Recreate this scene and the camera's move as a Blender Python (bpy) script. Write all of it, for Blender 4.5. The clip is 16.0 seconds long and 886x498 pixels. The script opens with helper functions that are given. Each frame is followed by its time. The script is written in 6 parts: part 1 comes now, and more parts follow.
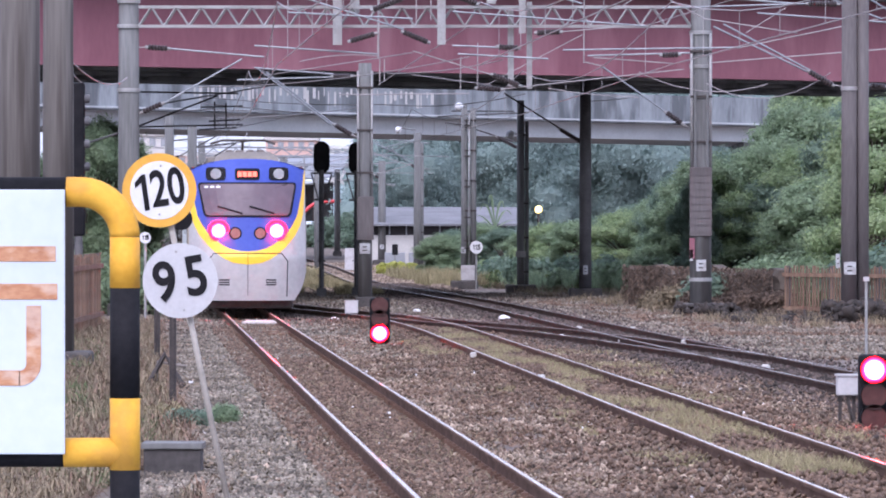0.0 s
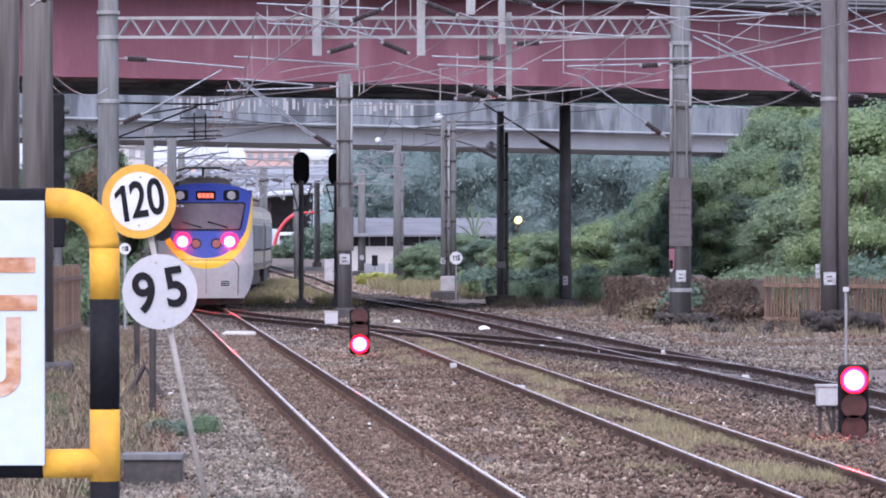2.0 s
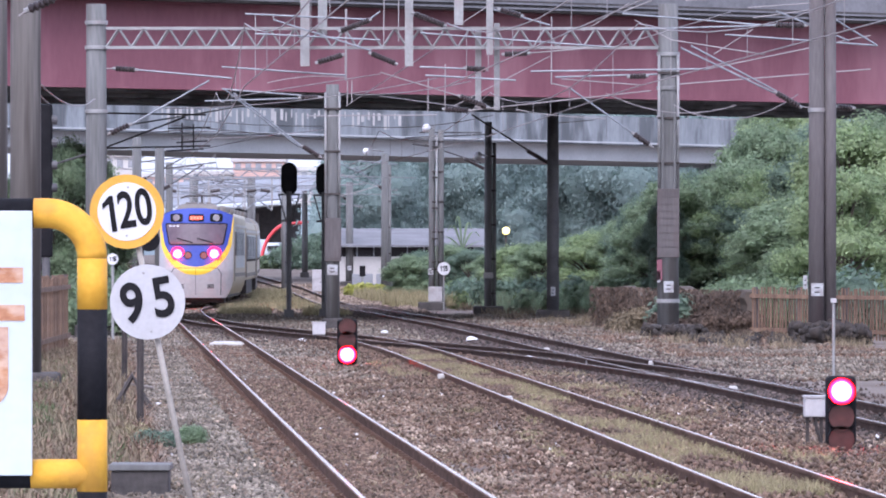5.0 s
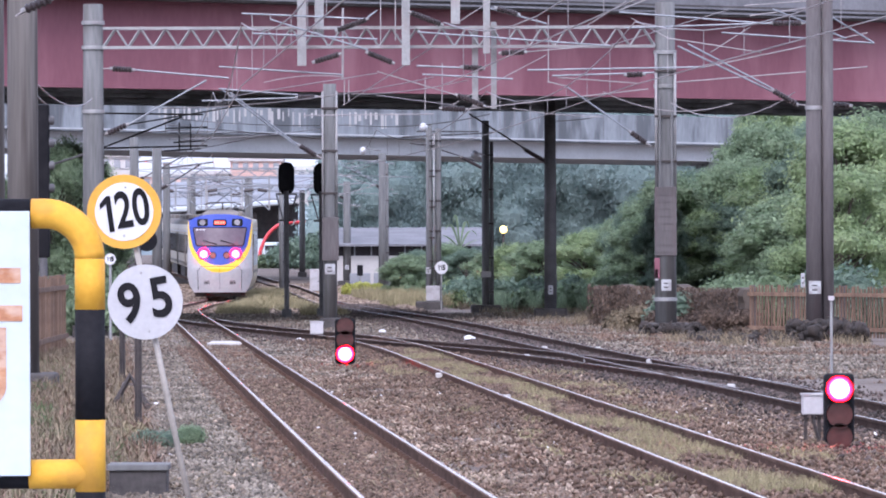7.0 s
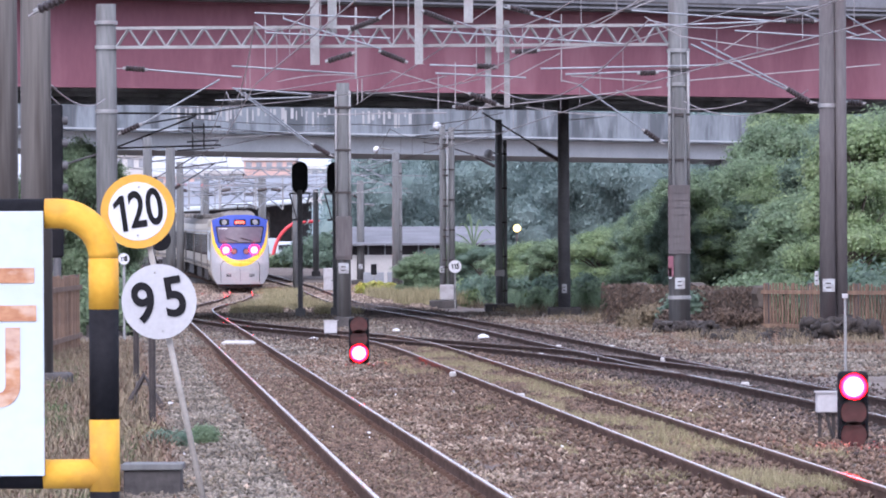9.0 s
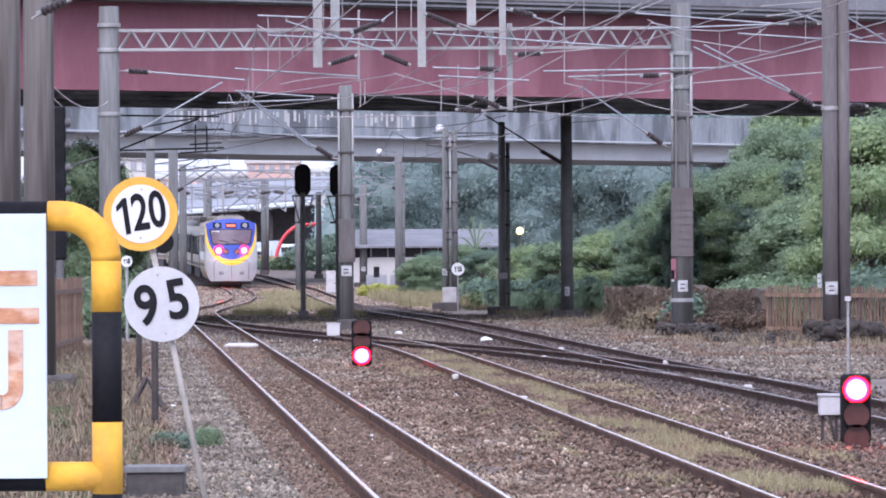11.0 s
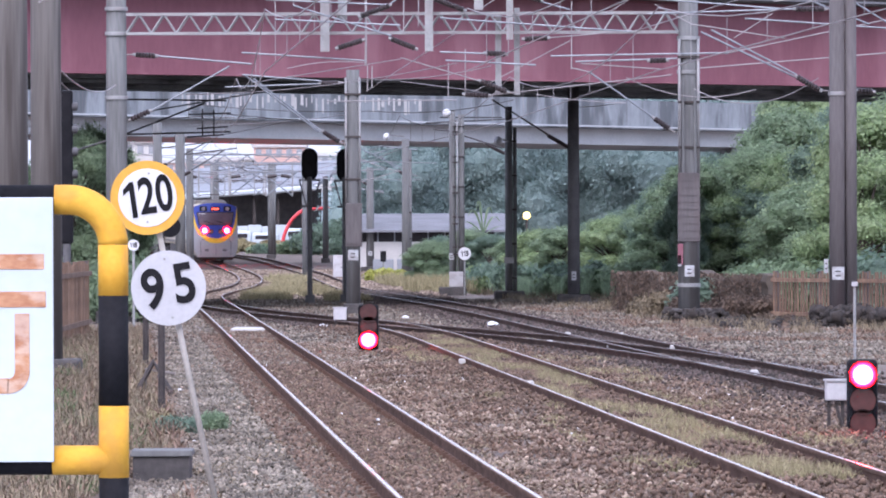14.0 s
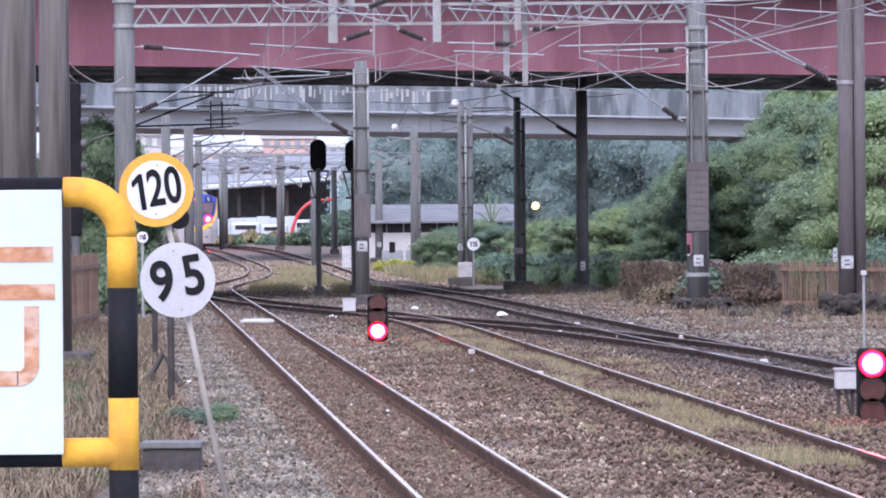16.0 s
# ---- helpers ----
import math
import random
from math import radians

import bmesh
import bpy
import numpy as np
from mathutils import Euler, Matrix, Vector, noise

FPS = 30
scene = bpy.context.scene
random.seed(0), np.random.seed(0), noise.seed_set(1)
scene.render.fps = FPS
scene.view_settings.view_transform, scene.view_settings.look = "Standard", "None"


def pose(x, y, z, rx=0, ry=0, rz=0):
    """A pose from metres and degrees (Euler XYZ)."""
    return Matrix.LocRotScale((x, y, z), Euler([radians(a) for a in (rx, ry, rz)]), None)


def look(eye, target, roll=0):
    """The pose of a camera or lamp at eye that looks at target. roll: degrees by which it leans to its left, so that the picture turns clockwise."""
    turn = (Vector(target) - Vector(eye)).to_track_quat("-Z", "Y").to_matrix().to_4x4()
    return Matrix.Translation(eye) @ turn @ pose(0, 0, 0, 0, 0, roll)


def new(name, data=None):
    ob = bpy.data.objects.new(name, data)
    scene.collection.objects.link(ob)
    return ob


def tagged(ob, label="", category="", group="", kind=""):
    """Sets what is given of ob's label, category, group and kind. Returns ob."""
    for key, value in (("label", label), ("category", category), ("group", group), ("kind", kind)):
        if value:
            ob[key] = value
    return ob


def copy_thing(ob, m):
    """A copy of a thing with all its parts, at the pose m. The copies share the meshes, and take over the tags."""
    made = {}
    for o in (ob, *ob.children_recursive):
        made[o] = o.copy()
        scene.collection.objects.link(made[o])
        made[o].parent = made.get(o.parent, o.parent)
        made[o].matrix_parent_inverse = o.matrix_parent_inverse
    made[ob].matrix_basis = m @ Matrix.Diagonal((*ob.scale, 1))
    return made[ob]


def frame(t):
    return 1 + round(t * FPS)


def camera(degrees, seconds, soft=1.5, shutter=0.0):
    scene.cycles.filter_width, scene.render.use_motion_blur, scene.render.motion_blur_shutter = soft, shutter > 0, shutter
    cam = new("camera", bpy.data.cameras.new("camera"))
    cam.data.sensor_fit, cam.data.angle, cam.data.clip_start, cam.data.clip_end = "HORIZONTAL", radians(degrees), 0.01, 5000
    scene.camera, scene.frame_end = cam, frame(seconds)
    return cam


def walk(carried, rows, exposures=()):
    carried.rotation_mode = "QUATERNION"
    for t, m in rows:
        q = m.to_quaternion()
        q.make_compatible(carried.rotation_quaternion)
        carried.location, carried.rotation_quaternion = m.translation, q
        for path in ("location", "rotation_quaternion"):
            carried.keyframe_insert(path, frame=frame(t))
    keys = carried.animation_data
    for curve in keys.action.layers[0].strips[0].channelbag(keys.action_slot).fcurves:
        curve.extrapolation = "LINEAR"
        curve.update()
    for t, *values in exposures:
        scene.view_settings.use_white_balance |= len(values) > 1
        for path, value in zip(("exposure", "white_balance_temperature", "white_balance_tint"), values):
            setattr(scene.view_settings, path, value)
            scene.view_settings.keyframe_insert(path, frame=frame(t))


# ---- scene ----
EYE = (0, 0, 2.35)
cam = camera(8.966, 16.0, soft=1.9)
walk(cam, [
    (0, look(EYE, (-0.00, 1000, -1.45), 0.000)),
    (0.5, look(EYE, (0.30, 1000, -0.44), -0.159)),
    (1, look(EYE, (1.56, 1000, 0.94), -0.109)),
    (1.5, look(EYE, (2.75, 1000, 1.00), -0.136)),
    (2, look(EYE, (3.58, 1000, 0.45), -0.063)),
    (2.5, look(EYE, (3.71, 1000, 0.39), 0.066)),
    (3, look(EYE, (4.83, 1000, -0.06), 0.047)),
    (3.5, look(EYE, (5.75, 1000, -0.15), -0.073)),
    (4, look(EYE, (6.20, 1000, 1.09), -0.024)),
    (6.5, look(EYE, (5.42, 1000, 2.67), 0.031)),
    (7, look(EYE, (6.19, 1000, 2.15), -0.184)),
    (7.5, look(EYE, (6.37, 1000, 1.37), -0.215)),
    (8, look(EYE, (5.89, 1000, 1.50), -0.178)),
    (8.5, look(EYE, (5.32, 1000, 1.98), -0.226)),
    (9, look(EYE, (3.78, 1000, 1.96), -0.340)),
    (11.5, look(EYE, (2.86, 1000, 2.48), -0.293)),
    (12, look(EYE, (2.67, 1000, 1.37), -0.214)),
    (12.5, look(EYE, (1.77, 1000, 0.88), -0.185)),
    (13, look(EYE, (1.22, 1000, 0.83), -0.078)),
    (13.5, look(EYE, (1.77, 1000, 0.75), -0.145)),
    (14, look(EYE, (2.07, 1000, -0.32), -0.201)),
    (14.5, look(EYE, (1.80, 1000, -1.24), -0.224)),
    (15, look(EYE, (0.55, 1000, -1.65), -0.282)),
    (15.5, look(EYE, (-0.31, 1000, -1.60), -0.338)),
    (16, look(EYE, (0.48, 1000, -1.96), -0.461)),
], exposures=[(0, 0.83, 5660, 22.5), (2.5, 0.85, 5660, 22.5), (5, 0.94, 5650, 22), (16, 0.94, 5650, 21.5)])

# ---- light: a bright overcast evening ----
world = bpy.data.worlds.new("overcast_sky")
scene.world = world
world.use_nodes = True
wn = world.node_tree
sky = wn.nodes.new("ShaderNodeTexSky")
sky.sky_type = "NISHITA"
sky.sun_disc = False
sky.sun_elevation, sky.sun_rotation = radians(47), radians(193)
sky.air_density, sky.dust_density, sky.ozone_density = 1.0, 4.0, 1.0
cloud = wn.nodes.new("ShaderNodeMix")
cloud.data_type = "RGBA"
cloud.inputs[0].default_value = 0.55
cloud.inputs[7].default_value = (6.4, 6.7, 7.3, 1)
wn.links.new(sky.outputs[0], cloud.inputs[6])
wn.links.new(cloud.outputs[2], wn.nodes["Background"].inputs[0])
wn.nodes["Background"].inputs[1].default_value = 0.15
sun = new("sun", bpy.data.lights.new("sun", "SUN"))
sun.data.energy, sun.data.angle, sun.data.color = 0.9, radians(35), (1.0, 0.97, 0.94)
sun.matrix_world = look((0, 0, 50), (8, 34, 12))


# ---- materials ----
def shader(name, a, b, size=1.0, rough=0.7, metal=0.0, bump=0.2, grain=18.0, spread=0.5, rand=0.0, stretch=(1, 1, 1), stain=None, stain_size=0.4, stain_amount=0.35, spec=0.5):
    """Two colours mixed by noise at two scales, with fine relief, and stains if wanted."""
    m = bpy.data.materials.new(name)
    m.use_nodes = True
    nt = m.node_tree
    link, node = nt.links.new, nt.nodes.new
    bs = nt.nodes["Principled BSDF"]
    co = node("ShaderNodeTexCoord")
    mp = node("ShaderNodeMapping")
    mp.inputs["Scale"].default_value = stretch
    link(co.outputs["Object"], mp.inputs[0])
    n1 = node("ShaderNodeTexNoise")
    n1.inputs["Scale"].default_value, n1.inputs["Detail"].default_value = size, 5
    n2 = node("ShaderNodeTexNoise")
    n2.inputs["Scale"].default_value, n2.inputs["Detail"].default_value = grain, 4
    link(mp.outputs[0], n1.inputs["Vector"])
    link(mp.outputs[0], n2.inputs["Vector"])
    mixn = node("ShaderNodeMath")
    mixn.operation = "MULTIPLY_ADD"
    link(n2.outputs[0], mixn.inputs[0])
    mixn.inputs[1].default_value = 0.6
    link(n1.outputs[0], mixn.inputs[2])
    rg = node("ShaderNodeMapRange")
    rg.inputs[1].default_value, rg.inputs[2].default_value = 0.8 - spread / 2, 0.8 + spread / 2
    link(mixn.outputs[0], rg.inputs[0])
    mx = node("ShaderNodeMix")
    mx.data_type = "RGBA"
    mx.inputs[6].default_value, mx.inputs[7].default_value = (*a, 1), (*b, 1)
    link(rg.outputs[0], mx.inputs[0])
    colour = mx.outputs[2]
    if stain:
        n3 = node("ShaderNodeTexNoise")
        n3.inputs["Scale"].default_value, n3.inputs["Detail"].default_value = stain_size, 6
        link(mp.outputs[0], n3.inputs["Vector"])
        r3 = node("ShaderNodeMapRange")
        r3.inputs[1].default_value, r3.inputs[2].default_value = 0.48, 0.6
        r3.inputs[4].default_value = stain_amount
        link(n3.outputs[0], r3.inputs[0])
        m3 = node("ShaderNodeMix")
        m3.data_type = "RGBA"
        m3.inputs[7].default_value = (*stain, 1)
        link(r3.outputs[0], m3.inputs[0])
        link(colour, m3.inputs[6])
        colour = m3.outputs[2]
    if rand:
        hs = node("ShaderNodeHueSaturation")
        oi = node("ShaderNodeObjectInfo" if rand > 0 else "ShaderNodeNewGeometry")
        rr = node("ShaderNodeMapRange")
        rr.inputs[3].default_value, rr.inputs[4].default_value = 1 - abs(rand), 1 + abs(rand)
        link(oi.outputs["Random" if rand > 0 else "Random Per Island"], rr.inputs[0])
        link(rr.outputs[0], hs.inputs["Value"])
        link(colour, hs.inputs["Color"])
        colour = hs.outputs[0]
    link(colour, bs.inputs["Base Color"])
    bs.inputs["Roughness"].default_value, bs.inputs["Metallic"].default_value = rough, metal
    bs.inputs["Specular IOR Level"].default_value = spec
    if bump:
        bp = node("ShaderNodeBump")
        bp.inputs["Strength"].default_value, bp.inputs["Distance"].default_value = bump, 0.02
        link(n2.outputs[0], bp.inputs["Height"])
        link(bp.outputs[0], bs.inputs["Normal"])
    return m


def foliage(*args, **keys):
    """A leaf surface that also lets light through."""
    m = shader(*args, **keys)
    nt = m.node_tree
    bs, out = nt.nodes["Principled BSDF"], nt.nodes["Material Output"]
    tr, mx = nt.nodes.new("ShaderNodeBsdfTranslucent"), nt.nodes.new("ShaderNodeMixShader")
    nt.links.new(bs.inputs["Base Color"].links[0].from_socket, tr.inputs["Color"])
    mx.inputs[0].default_value = 0.5
    nt.links.new(bs.outputs[0], mx.inputs[1])
    nt.links.new(tr.outputs[0], mx.inputs[2])
    nt.links.new(mx.outputs[0], out.inputs["Surface"])
    return m


def glow(name, colour, strength):
    m = bpy.data.materials.new(name)
    m.use_nodes = True
    bs = m.node_tree.nodes["Principled BSDF"]
    bs.inputs["Base Color"].default_value = (*colour, 1)
    bs.inputs["Emission Color"].default_value = (*colour, 1)
    bs.inputs["Emission Strength"].default_value = strength
    return m


M = dict(
    ground=shader("earth_and_ballast", (0.09, 0.068, 0.054), (0.23, 0.19, 0.16), 0.9, 0.95, 0, 0.9, 14, 0.5, stain=(0.08, 0.052, 0.04), stain_size=0.3, stain_amount=0.6),
    stone=shader("ballast_stone", (0.15, 0.102, 0.072), (0.44, 0.355, 0.275), 3, 0.9, 0, 0.3, 30, 0.6, rand=-0.65, stain=(0.095, 0.058, 0.042), stain_size=0.45, stain_amount=0.8),
    stone_grey=shader("grey_crushed_stone", (0.11, 0.094, 0.075), (0.335, 0.29, 0.232), 2, 0.9, 0, 0.3, 30, 0.6, rand=-0.6, stain=(0.10, 0.078, 0.06), stain_size=0.5, stain_amount=0.75),
    stone_brown=shader("rusty_ballast_stone", (0.075, 0.046, 0.032), (0.22, 0.15, 0.108), 3, 0.9, 0, 0.3, 30, 0.6, rand=-0.5),
    rail_side=shader("rusty_rail_side", (0.075, 0.045, 0.034), (0.16, 0.1, 0.076), 2, 0.9, 0.0, 0.3, 25, spec=0.1),
    rail_dark=shader("oily_rail_side", (0.04, 0.026, 0.021), (0.09, 0.06, 0.05), 2, 0.9, 0.0, 0.3, 25, spec=0.1),
    rail_top=shader("worn_rail_head", (0.58, 0.49, 0.45), (0.78, 0.69, 0.65), 1.5, 0.2, 0.3, 0.02, 12, spec=0.6),
    rail_dull=shader("dull_rail_head", (0.28, 0.23, 0.21), (0.55, 0.48, 0.45), 1.2, 0.25, 0.45, 0.05, 12),
    sleeper=shader("weathered_sleeper", (0.14, 0.12, 0.11), (0.26, 0.23, 0.21), 2, 0.9, 0, 0.4, 20),
    iron=shader("dark_iron", (0.035, 0.03, 0.03), (0.08, 0.065, 0.06), 3, 0.7, 0.3, 0.3, 25),
    concrete_pole=shader("pole_concrete", (0.085, 0.084, 0.082), (0.235, 0.238, 0.235), 2.6, 0.85, 0, 0.25, 16, 0.7, stretch=(1, 1, 0.09), stain=(0.075, 0.064, 0.06), stain_size=2.4, stain_amount=0.75),
    near_pole=shader("old_grey_concrete", (0.075, 0.066, 0.06), (0.21, 0.192, 0.178), 3.2, 0.9, 0, 0.3, 18, 0.7, stretch=(1, 1, 0.05), stain=(0.052, 0.042, 0.037), stain_size=3.4, stain_amount=0.8),
    brown_pole=shader("brown_stained_pole", (0.08, 0.07, 0.07), (0.16, 0.143, 0.142), 1.2, 0.8, 0, 0.25, 16, 0.6, stretch=(1, 1, 0.15), stain=(0.09, 0.06, 0.06), stain_size=1.4, stain_amount=0.6),
    # Black paint of signal posts; also stands in for shade on mast and wall.
    black_and_shade=shader("black_paint_and_shade", (0.065, 0.064, 0.068), (0.13, 0.125, 0.128), 2, 0.6, 0, 0.2, 20),
    galv=shader("galvanised_steel", (0.235, 0.235, 0.232), (0.39, 0.39, 0.385), 2, 0.5, 0.35, 0.1, 20, stain=(0.3, 0.25, 0.24), stain_size=1.5, stain_amount=0.4),
    tube=shader("bluish_galvanised_tube", (0.17, 0.185, 0.205), (0.31, 0.33, 0.355), 2, 0.45, 0.4, 0.1, 20),
    wire=shader("old_copper_wire", (0.26, 0.24, 0.24), (0.42, 0.39, 0.39), 1, 0.6, 0.3, 0, 10),
    dark_wire=shader("dark_cable", (0.04, 0.04, 0.042), (0.08, 0.075, 0.075), 1, 0.7, 0.1, 0, 10),
    insulator=shader("brown_insulator", (0.025, 0.018, 0.018), (0.055, 0.04, 0.04), 4, 0.45, 0, 0.05, 20),
    girder=shader("oxide_red_girder", (0.185, 0.066, 0.088), (0.255, 0.102, 0.126), 0.5, 0.7, 0, 0.1, 9, 0.7, stretch=(1, 1, 0.3), stain=(0.33, 0.16, 0.185), stain_size=0.5, stain_amount=0.55),
    deck=shader("dark_deck_concrete", (0.13, 0.13, 0.14), (0.22, 0.22, 0.235), 0.6, 0.9, 0, 0.2, 9),
    viaduct=shader("grey_viaduct_concrete", (0.2, 0.22, 0.235), (0.35, 0.375, 0.39), 0.5, 0.9, 0, 0.2, 5, 0.6, stretch=(1, 1, 0.3), stain=(0.08, 0.086, 0.092), stain_size=0.6, stain_amount=0.75),
    pale=shader("pale_soffit_concrete", (0.44, 0.46, 0.475), (0.57, 0.59, 0.605), 0.3, 0.9, 0, 0.1, 6),
    number_white=shader("weathered_number_plate", (0.36, 0.37, 0.38), (0.5, 0.51, 0.52), 8, 0.6, 0, 0.05, 30, stain=(0.24, 0.21, 0.2), stain_size=6, stain_amount=0.6),
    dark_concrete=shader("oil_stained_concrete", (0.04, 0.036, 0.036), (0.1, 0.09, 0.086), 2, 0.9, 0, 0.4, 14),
    soot=shader("sooty_rubble", (0.022, 0.018, 0.016), (0.055, 0.044, 0.038), 3, 0.95, 0, 0.5, 20, 0.6, rand=-0.3),
    dead_vine=shader("dead_brown_vines", (0.06, 0.042, 0.032), (0.17, 0.12, 0.088), 2, 0.9, 0, 0, 9, 0.6, rand=-0.5),
    pole_beige=shader("weathered_beige_tube", (0.26, 0.24, 0.21), (0.4, 0.37, 0.33), 3, 0.6, 0, 0.1, 25),
    white=shader("white_enamel", (0.5, 0.56, 0.6), (0.58, 0.63, 0.67), 1, 0.4, 0, 0.02, 20),
    sign_white=shader("reflective_white_sheet", (0.62, 0.62, 0.64), (0.72, 0.72, 0.74), 3, 0.45, 0.1, 0.03, 30),
    sign_grey=shader("grey_reflective_sheet", (0.43, 0.43, 0.45), (0.53, 0.53, 0.55), 3, 0.45, 0.1, 0.03, 30),
    stone_dark=shader("oily_dark_stone", (0.055, 0.04, 0.036), (0.14, 0.105, 0.09), 3, 0.9, 0, 0.3, 30, 0.6, rand=-0.5),
    debris=shader("brown_dead_litter", (0.09, 0.052, 0.037), (0.27, 0.18, 0.125), 2, 0.9, 0, 0, 9, 0.6, rand=-0.5),
    black=shader("black_paint", (0.010, 0.010, 0.012), (0.022, 0.021, 0.024), 3, 0.7, 0, 0.15, 40, spec=0.08),
    yellow=shader("yellow_paint", (0.66, 0.335, 0.03), (0.75, 0.415, 0.05), 5, 0.6, 0, 0.1, 40, stain=(0.52, 0.26, 0.05), stain_size=7, stain_amount=0.6, spec=0.2),
    orange=shader("amber_rim_paint", (0.62, 0.32, 0.03), (0.74, 0.4, 0.05), 2, 0.45, 0, 0.05, 20),
    rust=shader("faded_rust_red_paint", (0.32, 0.11, 0.045), (0.56, 0.30, 0.16), 7, 0.6, 0, 0.1, 30, 0.55, stretch=(1, 1, 2), stain=(0.64, 0.5, 0.4), stain_size=9, stain_amount=0.55),
    blue=shader("train_blue_paint", (0.045, 0.07, 0.34), (0.065, 0.1, 0.42), 0.6, 0.5, 0, 0.0, 9, spec=0.25),
    train_yellow=shader("train_yellow_paint", (0.85, 0.52, 0.02), (0.9, 0.58, 0.04), 0.6, 0.3, 0, 0.0, 9),
    train_white=shader("train_white_paint", (0.35, 0.34, 0.345), (0.47, 0.455, 0.46), 0.8, 0.35, 0, 0.0, 9, stain=(0.42, 0.4, 0.38), stain_size=1.2, stain_amount=0.35),
    cream=shader("train_cream_side", (0.33, 0.27, 0.185), (0.43, 0.36, 0.25), 0.8, 0.4, 0, 0.0, 9, stain=(0.36, 0.32, 0.26), stain_size=0.9, stain_amount=0.4),
    train_grey=shader("train_roof_grey", (0.14, 0.123, 0.107), (0.23, 0.205, 0.18), 1, 0.7, 0, 0.1, 12),
    glass=shader("tinted_train_glass", (0.03, 0.025, 0.03), (0.045, 0.04, 0.045), 1, 0.35, 0, 0, 9, spec=0.2),
    side_glass=shader("dusty_side_glass", (0.035, 0.03, 0.028), (0.06, 0.052, 0.048), 1.5, 0.7, 0, 0, 9, spec=0.05),
    # Mauve base colour stands in for reflected sky and the cab seen through.
    windscreen=shader("windscreen_with_painted_sheen", (0.10, 0.07, 0.09), (0.15, 0.11, 0.135), 0.9, 0.4, 0, 0, 5, spec=0.4),
    lens_grey=shader("unlit_lamp_glass", (0.25, 0.26, 0.28), (0.4, 0.41, 0.44), 3, 0.12, 0.2, 0, 9),
    lens_marker=shader("marker_lamp_glass", (0.34, 0.12, 0.11), (0.46, 0.2, 0.18), 3, 0.2, 0, 0, 9),
    lens_red=shader("unlit_red_lens", (0.05, 0.02, 0.02), (0.1, 0.04, 0.036), 3, 0.2, 0, 0, 9),
    tail=glow("tail_lamp_light", (1.0, 0.0025, 0.0021), 400.0),
    # Wide glowing rim imitates the glare halo round each tail lamp.
    tail_halo=glow("tail_lamp_halo", (1.0, 0.0004, 0.0002), 30.0),
    led=glow("destination_display_light", (1.0, 0.10, 0.05), 1.6),
    red_light=glow("red_signal_light", (1.0, 0.0035, 0.0028), 300.0),
    # Lit lens glass; its saturated red ring also stands in for the halo.
    red_lens_halo=glow("red_signal_lens_and_halo", (1.0, 0.0006, 0.001), 25.0),
    lamp_light=glow("yellow_street_light", (1.0, 0.75, 0.2), 2.2),
    wood=shader("weathered_fence_wood", (0.12, 0.072, 0.05), (0.28, 0.18, 0.12), 1.5, 0.85, 0, 0.3, 18, stretch=(3, 3, 0.5), rand=0.25),
    bark=shader("tree_bark", (0.07, 0.055, 0.045), (0.15, 0.12, 0.1), 3, 0.9, 0, 0.6, 14),
    # Nearer leaf greens are paled and greyed to make up for missing haze.
    leaf=foliage("green_leaves", (0.18, 0.255, 0.15), (0.32, 0.405, 0.25), 0.7, 0.6, 0, 0, 6, 0.6, rand=-0.3),
    leaf_light=foliage("yellow_green_leaves", (0.23, 0.32, 0.16), (0.38, 0.46, 0.25), 0.7, 0.6, 0, 0, 6, 0.6, rand=-0.3),
    leaf_dark=foliage("dark_green_leaves", (0.135, 0.205, 0.15), (0.24, 0.32, 0.235), 0.7, 0.6, 0, 0, 6, 0.6, rand=-0.3),
    # Far leaves: distance haze is mixed into this pale blue-green base colour.
    leaf_far=foliage("haze_paled_leaves", (0.25, 0.335, 0.315), (0.35, 0.44, 0.415), 0.16, 0.8, 0, 0, 1.2, 0.5, rand=-0.08),
    leaf_yellow=foliage("yellow_flowering_leaves", (0.3, 0.34, 0.1), (0.6, 0.58, 0.14), 3, 0.6, 0, 0, 12, 0.5, rand=-0.3),
    weed=foliage("fresh_weeds", (0.10, 0.145, 0.06), (0.18, 0.23, 0.1), 0.8, 0.7, 0, 0, 6, 0.6, rand=-0.4),
    straw=shader("dry_grass", (0.11, 0.084, 0.053), (0.285, 0.23, 0.148), 0.8, 0.85, 0, 0, 6, 0.6, rand=-0.45),
    olive=shader("faded_grass", (0.205, 0.18, 0.092), (0.37, 0.32, 0.185), 0.8, 0.85, 0, 0, 6, 0.6, rand=-0.4),
    # Ridge colour carries the haze that shows through gaps in the wood.
    ridge=shader("haze_coloured_ridge", (0.24, 0.30, 0.31), (0.32, 0.38, 0.39), 0.08, 0.95, 0, 0, 0.6, 0.6),
    plaster=shader("pale_plaster", (0.46, 0.44, 0.42), (0.58, 0.56, 0.54), 0.6, 0.85, 0, 0.1, 8),
    roof_grey=shader("grey_sheet_roof", (0.22, 0.23, 0.25), (0.32, 0.33, 0.35), 0.6, 0.6, 0.2, 0.1, 8),
    pink=shader("pinkish_facade", (0.55, 0.36, 0.31), (0.66, 0.46, 0.40), 0.2, 0.85, 0, 0, 4),
    red_arch=shader("red_arch_paint", (0.62, 0.05, 0.06), (0.72, 0.08, 0.09), 0.5, 0.4, 0, 0, 6),
    paper=shader("white_litter", (0.75, 0.75, 0.77), (0.85, 0.85, 0.86), 5, 0.6, 0, 0.3, 20),
